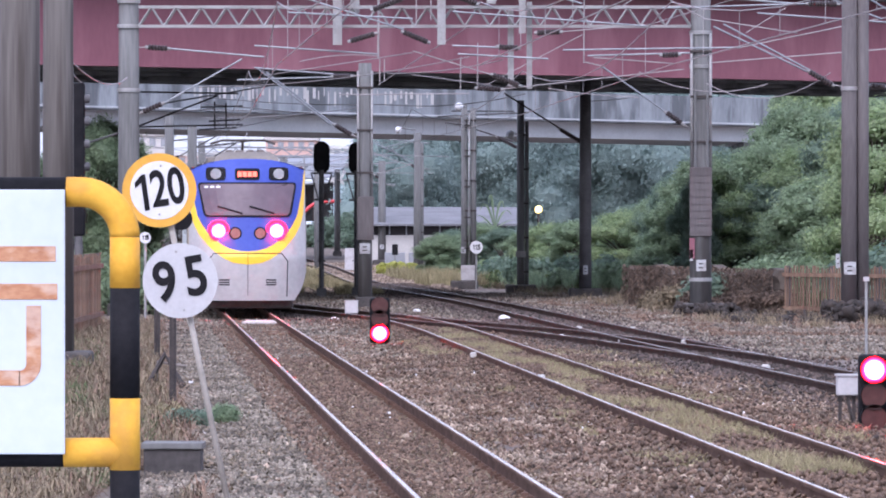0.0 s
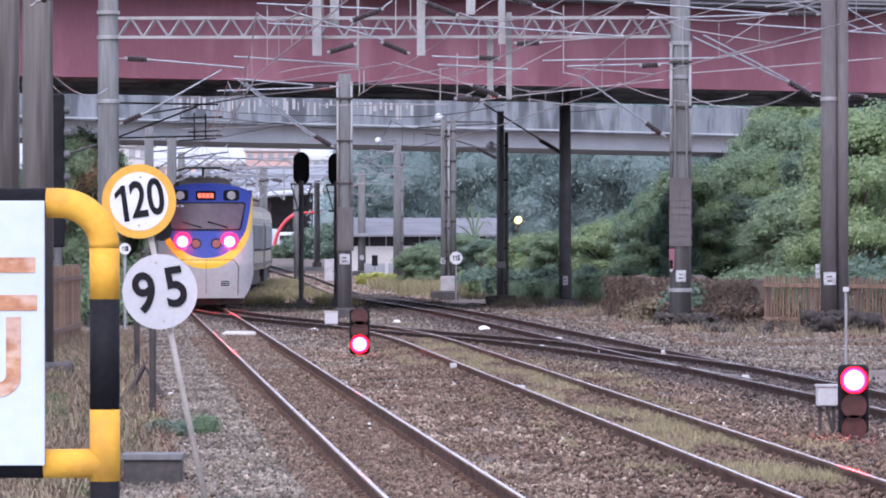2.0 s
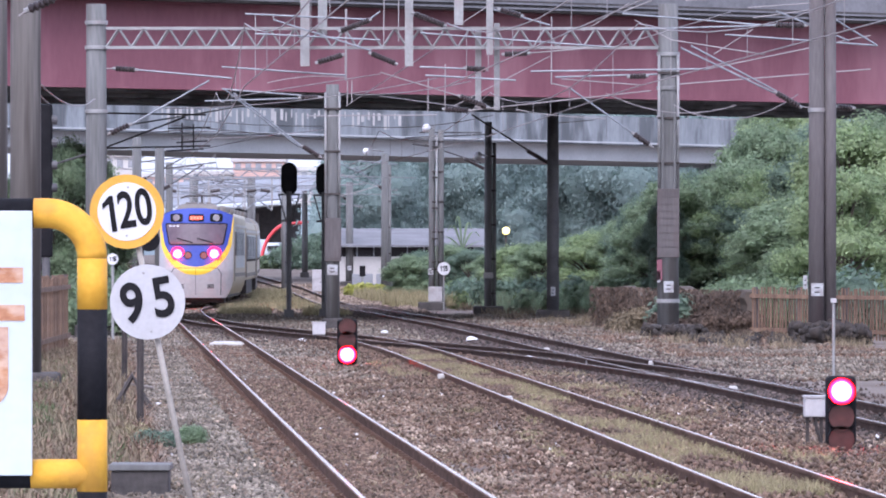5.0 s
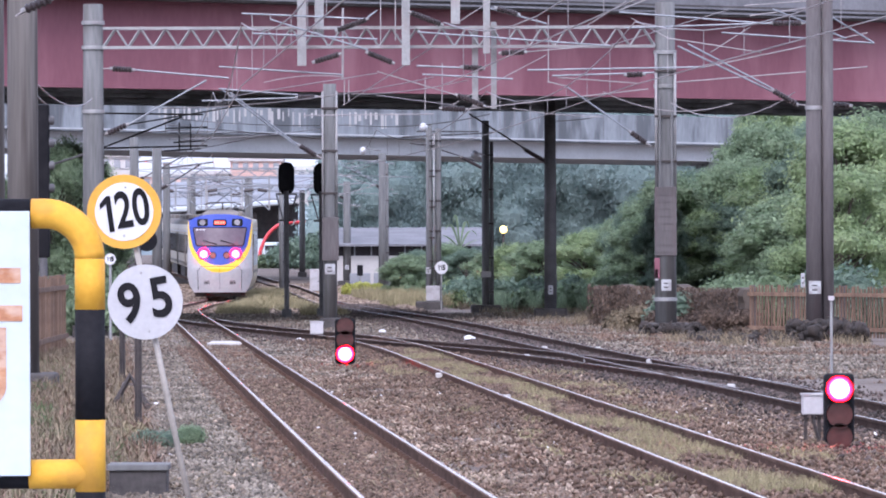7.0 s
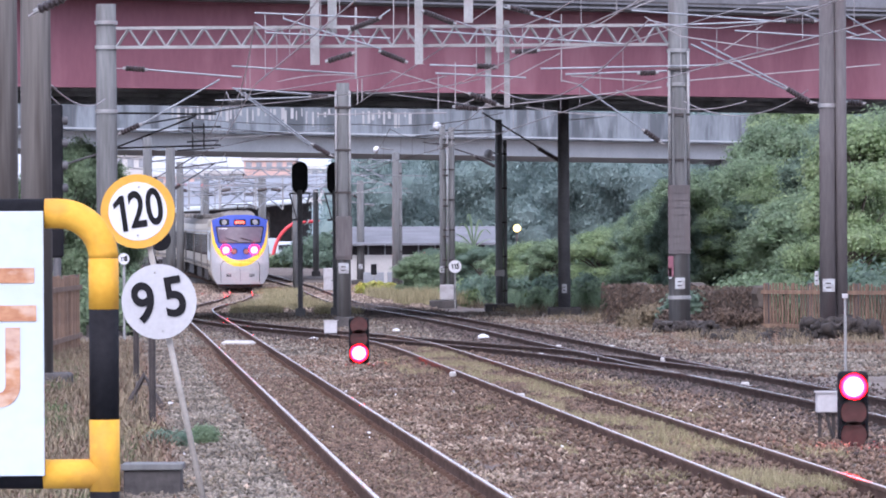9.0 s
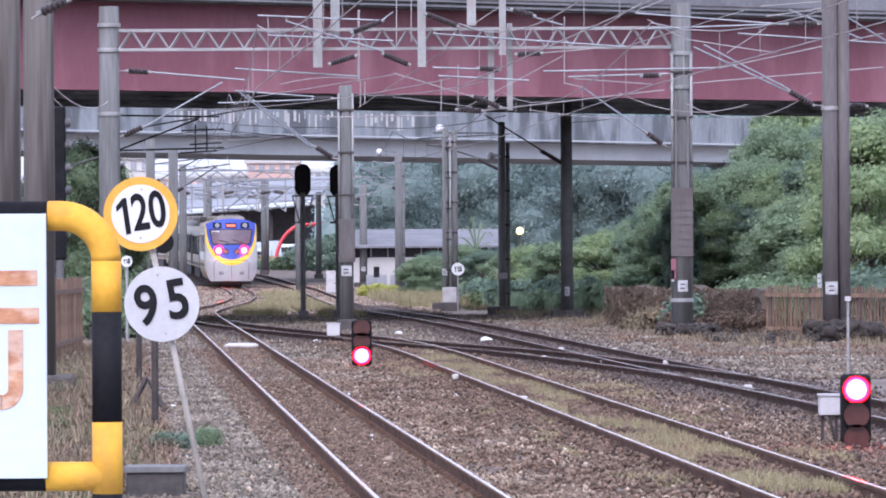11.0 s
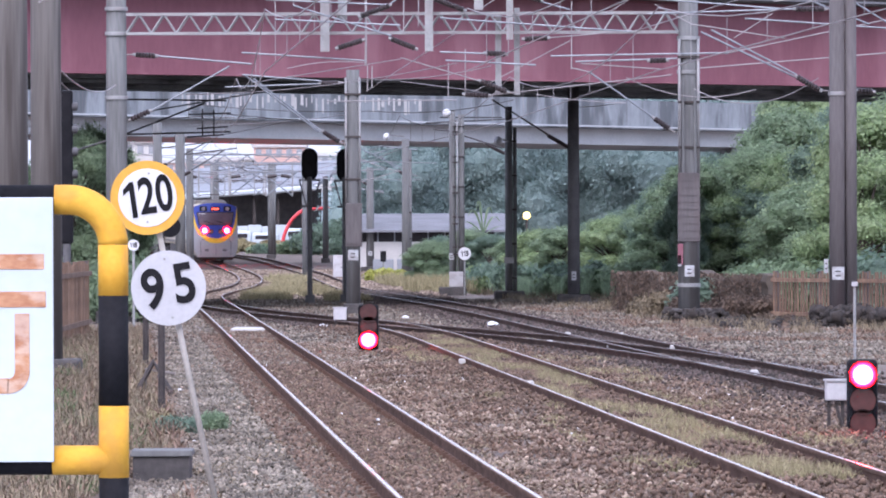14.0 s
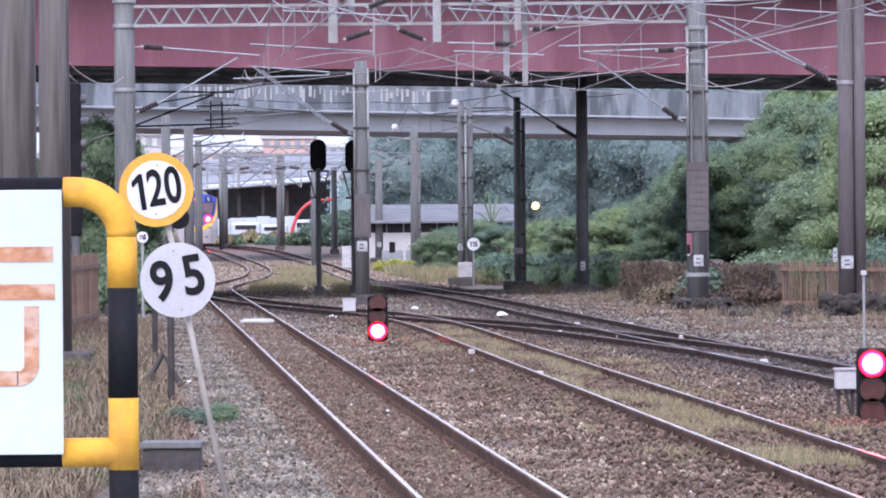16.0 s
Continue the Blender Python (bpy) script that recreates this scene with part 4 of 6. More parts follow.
frame_of("slanting galvanised arms with brown insulators on a mast",
         tubes=(((-7.284, 150, 7.102), (-4.75, 150, 6.879)), ((-5.335, 150, 6.822), (-7.442, 150, 5.633)), ((-5.004, 150, 7.18), (-1.705, 150, 6.953))),
         ribs=(((-7.824, 150, 7.135), (-7.314, 150, 7.102)), ((-7.953, 150, 5.425), (-7.472, 150, 5.633))),
         rods=(((-1.726, 150, 8.723), (-1.735, 150, 6.818)), ((-8.094, 150, 7.136), (-7.824, 150, 7.135)), ((-8.223, 150, 5.277), (-7.953, 150, 5.425))))
frame_of("galvanised tubes hanging from the lattice beam",
         tubes=(((-4.367, 149, 8.546), (-1.09, 149, 8.395)), ((-4.072, 149, 8.022), (-0.795, 149, 7.857)), ((-3.623, 149, 8.393), (-1.034, 149, 7.575)), ((-1.09, 149, 8.395), (-0.791, 149, 8.617))),
         ribs=(((-1.836, 149, 8.1), (-1.09, 149, 8.38)), ((-2.437, 149, 7.269), (-1.81, 149, 7.46)), ((-1.035, 149, 7.5), (-0.41, 149, 7.244)), ((0.103, 149, 8.553), (0.876, 149, 8.251))),
         rods=(((-4.099, 149, 8.544), (-4.072, 149, 8.022)), ((-3.622, 149, 8.542), (-3.593, 149, 8.363)), ((-1.684, 149, 8.681), (-1.694, 149, 6.789)), ((-0.7, 149, 8.944), (-0.706, 149, 7.633)), ((-0.312, 149, 8.942), (-0.318, 149, 7.825))),
         posts=(((-2.792, 149.5, 9.575), (-2.804, 149.5, 7.183), 0.24), ((-2.344, 150.5, 9.621), (-2.352, 150.5, 8.056), 0.24), ((-0.041, 149.5, 9.561), (-0.053, 149.5, 7.184), 0.22)))
frame_of("galvanised posts and arms over the siding",
         tubes=(((0.245, 149, 7.151), (1.437, 149, 7.1)), ((0.249, 149, 8.045), (5.388, 149, 7.661)), ((0.393, 149, 6.927), (2.776, 149, 6.796)), ((2.19, 149, 8.661), (3.678, 149, 8.251))),
         ribs=(((1.467, 149, 7.115), (1.973, 149, 7.083)), ((2.482, 149, 7.482), (3.078, 149, 7.509)), ((1.314, 149, 6.371), (1.998, 149, 6.099)), ((0.91, 149, 6.03), (1.52, 149, 5.997)), ((2.368, 149, 8.66), (2.904, 149, 8.508))),
         rods=(((-0.799, 149, 7.007), (1.314, 149, 6.371)), ((3.078, 149, 7.509), (5.314, 149, 7.692)), ((1.52, 149, 5.997), (6.351, 149, 6.524)), ((0.916, 149, 7.222), (0.91, 149, 6.105)), ((0.467, 149, 6.852), (0.462, 149, 5.958)), ((3.723, 149, 8.474), (3.714, 149, 6.686)), ((-1.545, 149, 6.788), (-1.548, 149, 6.192)), ((-1.664, 149, 6.788), (-1.668, 149, 6.118))),
         posts=(((1.275, 149.5, 9.554), (1.268, 149.5, 8.268), 0.24), ((1.803, 150.5, 8.245), (1.792, 150.5, 6.108), 0.16), ((2.097, 149.5, 9.55), (2.086, 149.5, 7.487), 0.18), ((2.3, 150.5, 8.363), (2.288, 150.5, 6.045), 0.15)))
frame_of("galvanised bracket arms on the banded mast",
         tubes=(((3.165, 149, 7.032), (7.844, 149, 7.098)), ((3.82, 149, 6.88), (6.502, 149, 6.955)), ((5.763, 149, 8.136), (9.608, 149, 8.251)), ((5.586, 149, 8.554), (9.489, 149, 8.236)), ((8.295, 149, 8.004), (12.317, 149, 7.715)), ((4.176, 149, 6.61), (5.898, 149, 5.379))),
         ribs=(((9.638, 149, 8.251), (10.383, 149, 8.247)), ((5.898, 149, 5.379), (6.284, 149, 5.109)), ((5.787, 149, 6.899), (6.204, 149, 6.912))),
         rods=(((7.844, 149, 7.098), (12.14, 149, 7.985)), ((5.913, 149, 8.389), (6.879, 149, 7.862)), ((6.879, 149, 7.862), (9.336, 149, 7.477)), ((3.729, 149, 6.716), (4.176, 149, 6.61)), ((3.968, 149, 6.834), (6.054, 149, 6.675)), ((6.284, 149, 5.109), (6.433, 149, 5.004)), ((10.383, 149, 8.247), (10.621, 149, 8.246)), ((7.097, 149, 6.699), (12.135, 149, 7.091)), ((5.617, 149, 8.614), (6.363, 149, 8.908))))
frame_of("long diagonal double arm with dark insulator on brown mast",
         tubes=(((6.796, 142, 7.403), (9.148, 142, 6.27)), ((7.052, 142, 7.459), (9.205, 142, 6.312)), ((10.351, 142, 8.322), (11.738, 142, 7.463)), ((9.187, 142, 8.328), (11.029, 142, 7.581))),
         ribs=(((9.205, 142, 6.269), (9.771, 142, 5.94)), ((10.737, 142, 5.921), (11.106, 142, 5.89))),
         rods=(((9.771, 142, 5.94), (10.14, 142, 5.881)), ((8.477, 142, 8.417), (10.324, 142, 8.55)), ((8.618, 142, 8.161), (10.607, 142, 8.435)), ((6.916, 142, 8.596), (10.893, 142, 8.802))))
frame_of("dark slanting arm reaching to the shade-coloured mast",
         dark=(((2.052, 190, 6.867), (4.666, 190, 5.22)),), ribs=(((3.946, 190, 5.642), (4.666, 190, 5.22)),), rods=(((4.666, 190, 5.22), (4.818, 190, 5.162)),))
frame_of("dark arms on the mast under the overpass",
         dark=(((-0.208, 226, 6.788), (3.409, 226, 6.95)), ((0.358, 226, 7.011), (2.844, 226, 6.998)), ((0.582, 226, 6.512), (2.838, 226, 5.778)), ((0.084, 226, 6.537), (1.033, 226, 6.42))), ribs=(((2.161, 226, 5.962), (2.95, 226, 5.551)),))
frame_of("pale arms and insulators on the cable box mast",
         tubes=(((-5.115, 163, 6.847), (-3.134, 163, 5.305)), ((-5.359, 163, 6.946), (-3.232, 163, 5.305)), ((-5.931, 163, 6.607), (-3.225, 163, 6.691)), ((-5.44, 163, 6.963), (-3.159, 163, 6.772))),
         ribs=(((-3.102, 163, 5.305), (-2.647, 163, 5.025)), ((-3.16, 163, 6.707), (-2.671, 163, 6.721))), rods=(((-2.647, 163, 5.025), (-2.452, 163, 4.943)), ((-2.671, 163, 6.721), (-2.41, 163, 6.736)), ((-2.999, 163, 6.185), (0.75, 163, 6.214))))
frame_of("dark cables and arms beside the tall mast",
         dark=(((-9.762, 180, 5.555), (-7.182, 180, 6.55)), ((-9.762, 180, 5.555), (-6.377, 180, 5.628)), ((-9.702, 180, 6.671), (-6.516, 180, 6.619)), ((-9.637, 150, 4.534), (-8.465, 150, 4.903))),
         tubes=(((-8.894, 180, 6.307), (-5.201, 180, 6.918)),), rods=(((-8.483, 200, 6.539), (-4.683, 200, 6.42)), ((-8.482, 200, 6.739), (-3.085, 200, 6.212)), ((-8.563, 200, 6.44), (-8.561, 200, 6.94))))
for a, b in (((-2.68, 285, 6.8), (-0.68, 285, 6.6)), ((-3.68, 285, 6.71), (-1.11, 285, 5.51)), ((-4.75, 330, 5.02), (-2.77, 330, 4.86)), ((-5.41, 330, 6.67), (-3.1, 330, 6.51))):
    frame_of("thin bracket arm on a far mast", tubes=((a, b),), group="far brackets")
frame_of("dark bracket arms on the far line masts",
         dark=(((-11.568, 240, 6.022), (-9.216, 240, 6.31)), ((-11.568, 240, 5.182), (-9.576, 240, 6.262)), ((-10.166, 230, 5.593), (-7.912, 230, 5.869)), ((-10.166, 230, 4.719), (-8.372, 230, 5.823)), ((-15.96, 420, 7.096), (-13.188, 420, 7.516)), ((-15.96, 420, 6.256), (-13.818, 420, 7.432)), ((-11.36, 400, 6.87), (-14.16, 400, 7.19)), ((-11.36, 400, 5.99), (-13.56, 400, 7.11))),
         ribs=(((-10.166, 230, 4.719), (-9.798, 230, 4.926)), ((-11.568, 240, 5.182), (-11.232, 240, 5.374))), group="far brackets")
frame_of("pale bracket arms on the masts beyond the signals",
         tubes=(((-7.068, 380, 5.96), (-9.272, 380, 6.264)), ((-7.068, 380, 5.124), (-8.816, 380, 6.188)), ((-3.564, 330, 6.013), (-5.742, 330, 6.244)), ((-3.564, 330, 5.155), (-5.247, 330, 6.178)), ((-1.282, 285, 6.853), (-2.964, 285, 6.369)), ((-1.282, 285, 5.286), (-2.679, 285, 6.369))),
         ribs=(((-1.282, 285, 5.286), (-1.596, 285, 5.514)), ((-3.564, 330, 5.155), (-3.96, 330, 5.386))), group="far brackets")
frame_of("small dark feeder arms under the overpass",
         dark=(((-8.58, 200, 6.61), (-7.08, 200, 6.65)), ((-8.08, 200, 6.81), (-8.08, 200, 5.81)), ((-7.68, 200, 6.77), (-7.68, 200, 5.89)), ((-8.28, 200, 6.11), (-7.18, 200, 6.17)), ((-8.64, 200, 5.81), (-7.32, 200, 5.89))),
         rods=(((-9.68, 200, 6.41), (-8.08, 200, 6.57)), ((-7.32, 200, 5.89), (-5.016, 190, 6.112))), group="far brackets")


def sag_line(name, pts, r, label, material, sag=0.0, n=10):
    out = []
    for a, b in zip(pts, pts[1:]):
        a, b = Vector(a), Vector(b)
        for k in range(n):
            t = k / n
            out.append(a + (b - a) * t - Vector((0, 0, sag * 4 * t * (1 - t))))
    out.append(Vector(pts[-1]))
    return tagged(obj(name, sweep(out, r, 5), material), label, "wire", "overhead wires")


def overhead(knots, label):
    """Contact wire, messenger wire and droppers above a track."""
    stops = [y for y in (16, 62, 104, 150, 196, 240, 288, 340, 400, 470) if y < knots[-1][0] - 2]
    zig = lambda k: 0.2 if k % 2 else -0.2
    t = thing("catenary", label, "catenary wires", group="catenaries")
    low = [Vector((curve(knots, y) + zig(k), y, 5.35 + rise(y))) for k, y in enumerate(stops)]
    high = [Vector((curve(knots, y) + zig(k), y, 6.5 + rise(y))) for k, y in enumerate(stops)]
    part("contact_wire", sweep(low, 0.011, 5), M["wire"], t)
    mess = []
    for a, b in zip(high, high[1:]):
        for k in range(8):
            q = k / 8
            mess.append(a + (b - a) * q - Vector((0, 0, 0.75 * 4 * q * (1 - q))))
    part("messenger_wire", sweep(mess + [high[-1]], 0.011, 5), M["wire"], t)
    for i in range(1, 8 * (len(high) - 1), 1):
        q = (i % 8) / 8
        if q == 0:
            continue
        a, b = low[i // 8], low[i // 8 + 1]
        part("dropper", sweep([mess[i], a + (b - a) * q], 0.006, 4), M["wire"], t)


overhead(TRACK_1, "thin contact and messenger wires over the main track")
overhead(TRACK_2, "thin contact and messenger wires over the siding")
overhead(TRACK_3, "thin contact and messenger wires over the far track")
for a, b, s in (((-7.377, 170, 6.575), (0.695, 150, 6.881), 0.2), ((-5.021, 160, 6.653), (-0.799, 149, 6.963), 0.0), ((-1.823, 160, 6.396), (0.695, 149, 7.67), 0.0), ((-1.581, 160, 6.715), (1.584, 149, 6.772), 0.1),
                ((1.134, 149, 6.104), (3.673, 149, 7.432), 0.0), ((5.314, 149, 7.662), (7.937, 140, 8.222), 0.0), ((6.759, 145, 6.046), (9.744, 142, 6.238), 0.5), ((1.294, 149, 8.263), (2.191, 149, 8.855), 0.0),
                ((4.571, 149, 8.098), (5.767, 149, 8.837), 0.0), ((7.995, 149, 7.484), (9.041, 149, 8.149), 0.0), ((5.158, 149, 6.456), (8.584, 149, 6.14), 0.35), ((-0.861, 160, 6.679), (1.291, 150, 6.128), 0.0),
                ((-3.933, 155, 6.901), (-1.762, 155, 7.045), -0.1), ((-8.081, 200, 6.937), (-2.082, 200, 6.707), 0.1), ((-9.333, 220, 6.628), (-3.083, 200, 6.572), 0.1), ((-2.082, 200, 6.707), (2.774, 190, 6.845), 0.2),
                ((-6.014, 92, 5.024), (-7.824, 140, 6.062), 0.25), ((-6.052, 92, 4.868), (-8.875, 140, 5.858), 0.0), ((2.977, 160, 6.292), (5.536, 160, 6.039), 0.05), ((4.673, 190, 6.588), (6.193, 190, 6.694), 0.02)):
    sag_line("span_wire", [a, b], 0.013, "thin slack wire strung between the masts", M["wire"], s)
for a, b in (((-16.02, 300, 6.58), (-10.92, 300, 6.79)), ((-17.95, 330, 6.24), (-10.69, 330, 6.74)), ((-20.29, 380, 6.26), (-13.07, 380, 6.64)), ((-20.33, 420, 6.05), (-13.19, 420, 6.68)), ((-19.07, 420, 8.27), (-11.09, 420, 7.52)), ((-16.16, 400, 6.47), (-8.96, 400, 7.67)), ((-18.23, 420, 7.73), (-9.41, 420, 8.27)), ((-6.4, 330, 5.75), (-2.77, 330, 4.76)), ((-7.39, 330, 6.08), (-4.09, 330, 6.9)), ((-5.52, 300, 4.84), (-1.62, 300, 5.74)), ((-3.87, 300, 6.4), (-0.72, 300, 5.44))):
    sag_line("span_wire", [a, b], 0.022, "thin pale wire far down the line", M["wire"], 0.1)


def far_gantry(y, x0, x1, z, seed, posts=()):
    """A slim pale cross beam of the overhead line far off, with hanging arms and insulators."""
    rng = random.Random(seed)
    t = thing("far_gantry", "slim pale cross beam with hanging arms far down the line", "gantry", (0, y, 0), "far gantries")
    for dz in (0, 0.45):
        part("chord", box(x0, x1, -0.05, 0.05, z + dz, z + dz + 0.09), M["tube"], t)
    n = int((x1 - x0) / 0.6)
    for k in range(n):
        a, b = x0 + (x1 - x0) * k / n, x0 + (x1 - x0) * (k + 1) / n
        part("lattice_bar", sweep([(a, 0, z + (0.45 if k % 2 else 0)), (b, 0, z + (0 if k % 2 else 0.45))], 0.03, 4), M["tube"], t)
    for k in range(4):
        x = x0 + (x1 - x0) * (k + 0.5) / 4 + rng.uniform(-0.4, 0.4)
        s = rng.choice((-1, 1))
        part("hanger", box(x - 0.04, x + 0.04, -0.04, 0.04, z - 1.7, z), M["galv"], t)
        part("arm", sweep([(x, 0, z - 0.7), (x + s * 1.7, 0, z - 0.45)], 0.035, 6), M["tube"], t)
        part("arm", sweep([(x, 0, z - 1.7), (x + s * 1.6, 0, z - 0.5)], 0.035, 6), M["tube"], t)
        part("insulator", sweep([(x + s * 0.1, 0, z - 0.7), (x + s * 0.6, 0, z - 0.62)], 0.09, 8), M["insulator"], t)
    for x in posts:
        part("post", sweep([(x, 0, rise(y) - 0.2), (x, 0, z + 0.7)], 0.13, 10), M["concrete_pole"], t, smooth=True)


far_gantry(300, -12.8, -6.72, 6.1, 1, (-6.72,))
far_gantry(410, -15.9, -11.4, 6.9, 2, (-15.9, -11.4))
rng_ = random.Random(17)
for k_ in range(12):
    y_ = 250 + 15 * k_
    c_ = curve(TRACK_1, y_)
    sag_line("span_wire", [(c_ - rng_.uniform(3, 6), y_, rng_.uniform(5.3, 6.6)), (c_ + rng_.uniform(4, 9), y_ + 22, rng_.uniform(5.3, 6.9))], 0.02, "thin pale wire crossing far down the line", M["galv"], rng_.uniform(0, 0.2))


def cable_box():
    """The dark box and cables strapped to the mast between the tracks."""
    t = thing("cable_box", "dark brown cable box strapped to the concrete mast", "cable box", (-2.247, 164, 0))
    part("case", box(-0.24, 0.24, -0.26, -0.17, 1.991, 3.247, bevel=0.01), M["brown_pole"], t)
    part("cover", box(-0.21, 0.21, -0.285, -0.261, 2.073, 3.165), M["brown_pole"], t)
    t = thing("cable_box", "grey brown cable duct strapped to the portal mast", "cable box", (6.831, 149.8, 0))
    part("case", box(-0.29, 0.29, -0.12, 0.1, 2.126, 3.95, bevel=0.01), M["brown_pole"], t)
    for k in range(9):
        z = 2.215 + k * 0.19
        part("strap", box(-0.295, 0.295, -0.135, -0.121, z, z + 0.025), M["brown_pole"], t)
    for dx in (-0.16, 0.16):
        part("conduit", sweep([(dx, -0.3, 3.95), (dx, -0.3, 6.431)], 0.035, 8), M["concrete_pole"], t)
    t = thing("equipment_box", "small grey equipment box fixed to a mast", "equipment box", (0.99, 225, 0))
    part("case", box(-0.28, 0.28, -0.35, -0.22, 0.244, 0.849, bevel=0.02), M["box_grey"], t)
    part("stand", box(-0.22, 0.22, -0.3, -0.2, -0.2, 0.244), M["iron"], t)
    t = thing("twin_pole", "slim brown pole fixed beside the thick mast", "pole", (10.48, 141, 0))
    part("shaft", sweep([(0, 0, -0.1), (0, 0, 8.86)], 0.145, 14), M["brown_pole"], t, smooth=True)
    part("footing", box(-0.95, 0.5, -0.6, -0.3, -0.2, 0.5, bevel=0.06), M["iron"], t, "dark footing block")
    t = thing("marker_post", "thin pale marker post near the signal", "post", (7.49, 100, 0))
    part("rod", sweep([(0, 0, -0.1), (0, 0, 1.43)], 0.025, 8), M["galv"], t)
    part("cap", box(-0.05, 0.05, -0.05, 0.05, 1.4, 1.48), M["box_grey"], t)


cable_box()


def floodlight(x, y, z, reach, label):
    """A small white lamp head on a short arm."""
    t = thing("floodlight", label, "floodlight", (x, y, z), "mast floodlights")
    bm = bmesh.new()
    bmesh.ops.create_uvsphere(bm, u_segments=14, v_segments=8, radius=0.17)
    part("shade", bm, M["sign_white"], t, smooth=True)
    part("arm", sweep([(0, 0, 0.1), (reach, 0.6, 0.0)], 0.03, 6), M["galv"], t)


floodlight(0.63, 224, 7.14, 0.27, "small white floodlight on a grey mast")
floodlight(2.43, 204, 5.7, 0.34, "small white floodlight on a dark mast")
floodlight(-2.24, 284, 7.26, 0.88, "small white floodlight far along the line")
t_ = thing("far_dwarf_signal", "small dark signal on a short post far off", "signal", (-2.431, 286, -0.05))
part("post", sweep([(0, 0, 0), (0, 0, 1.063)], 0.05, 8), M["galv"], t_)
part("housing", box(-0.15, 0.15, -0.1, 0.1, 1.006, 1.549, bevel=0.03), M["black"], t_)
t_ = thing("trackside_cabinet", "white trackside cabinet beside the far track", "cabinet", (-4.92, 300, 0.0))
part("case", box(-0.3, 0.3, 0, 0.5, 0.1, 1.25, bevel=0.02), M["box_grey"], t_)
part("plinth", box(-0.34, 0.34, -0.03, 0.53, -0.2, 0.1), M["sleeper"], t_)
frame_of("short ribbed insulator string on the near mast", ribs=(((-5.941, 88, 6.079), (-5.552, 88, 6.253)),), rods=(((-6.099, 88, 5.974), (-5.941, 88, 6.079)), ((-5.552, 88, 6.253), (-4.865, 88, 6.531))))


def left_side():
    t = thing("black_signal", "tall black signal housing behind the near masts", "signal", (-8.062, 125, 0))
    part("housing", box(-0.14, 0.14, -0.1, 0.15, 2.163, 5.55, bevel=0.04), M["black"], t)
    part("post", sweep([(0, 0, -0.1), (0, 0, 2.163)], 0.09, 10), M["black_and_shade"], t)
    for z in (5.2, 4.7, 4.2, 3.7):
        part("hood", sweep([(0.1, 0, z), (0.22, 0.05, z)], 0.1, 12), M["black_and_shade"], t)
    t = thing("marker_pole", "rusty brown pole with round black back plate", "pole", (-3.442, 72, 0))
    part("shaft", sweep([(0, 0, -0.1), (0.0, 0, 2.573)], 0.045, 10), M["iron"], t)
    part("back_plate", disc((0.11, 0.0, 2.458), 0.14, 0.05), M["black"], t, "black disc")
    t = thing("short_post", "short rusty post in dry grass", "post", (-4.807, 95, 0))
    part("shaft", sweep([(0, 0, -0.1), (0, 0, 1.048)], 0.05, 8), M["iron"], t)
    t = thing("concrete_block", "weathered dark concrete trough block in dry grass", "concrete block", (-2.539, 53, 0))
    part("body", box(-0.27, 0.27, 0, 0.5, -0.1, 0.27, bevel=0.015), M["dark_concrete"], t)
    part("lid", box(-0.29, 0.29, -0.03, 0.53, 0.27, 0.33, bevel=0.01), M["concrete_pole"], t)
    t = thing("timber_prop", "dark broken timber lying in weeds", "timber", (-3.992, 80, 0))
    part("beam", sweep([(-0.25, 0, 0.0), (0.05, 0.1, 0.55), (0.3, 0, 0.1)], 0.05, 7), M["iron"], t)
    part("beam", sweep([(-0.1, 0.2, 0.0), (-0.05, 0.1, 0.45), (0.35, 0.1, 0.38)], 0.025, 6), M["sleeper"], t)


left_side()


# ---- litter and small track things ----
def small_things():
    for x, y, w, h in ((-2.69, 139.9, 0.27, 0.1), (1.53, 140.7, 0.3, 0.16), (2.43, 118.1, 0.26, 0.07), (1.87, 73, 0.13, 0.07), (1.15, 129.1, 0.14, 0.1), (-0.71, 154.6, 0.22, 0.08), (-4.19, 158.8, 0.2, 0.05)):
        bm = bmesh.new()
        bmesh.ops.create_icosphere(bm, subdivisions=2, radius=1)
        for v in bm.verts:
            v.co *= 1 + 0.35 * noise.noise(v.co * 2 + Vector((x, 0, 0)))
            v.co = Vector((v.co.x * w / 2, v.co.y * w / 2, max(v.co.z, -0.4) * h * 0.7 + 0.03))
        tagged(obj("litter", bm, M["paper"]), "crumpled white litter lying on the ballast", "litter", "litter").location = (x, y, LIFT)
    for x, y in ((1.46, 95.8), (1.61, 91.3), (-3.74, 123), (-3.54, 120.4)):
        tagged(obj("bond_plate", box(-0.18, 0.18, -0.25, 0.25, 0.02, 0.06, bevel=0.01), M["wood"]), "small rusty plate between the rails", "track plate", "track plates").location = (x, y, LIFT)
    tagged(obj("crossing_slab", box(-0.42, 0.42, -1.6, 1.6, -0.05, 0.06, bevel=0.01), M["plaster"]), "pale concrete slab between the rails", "slab").location = (-4.366, 136, LIFT)
    t = thing("stake", "short black stake in the ballast", "stake", (-0.302, 104, 0))
    part("rod", sweep([(0, 0, -0.1), (0, 0, 0.114)], 0.03, 8), M["iron"], t)


small_things()
for x, y in ((2.98, 123.6), (3.49, 110.6), (4.11, 122.9), (4.65, 108.9), (5.09, 89.1), (0.53, 97.8), (1.44, 83)):
    tagged(obj("rail_mark", box(-0.06, 0.06, -0.1, 0.1, 0.1, 0.19, bevel=0.02), M["plaster"]), "small pale painted joint on a rail", "rail joint", "rail joints").location = (x, y, 0)


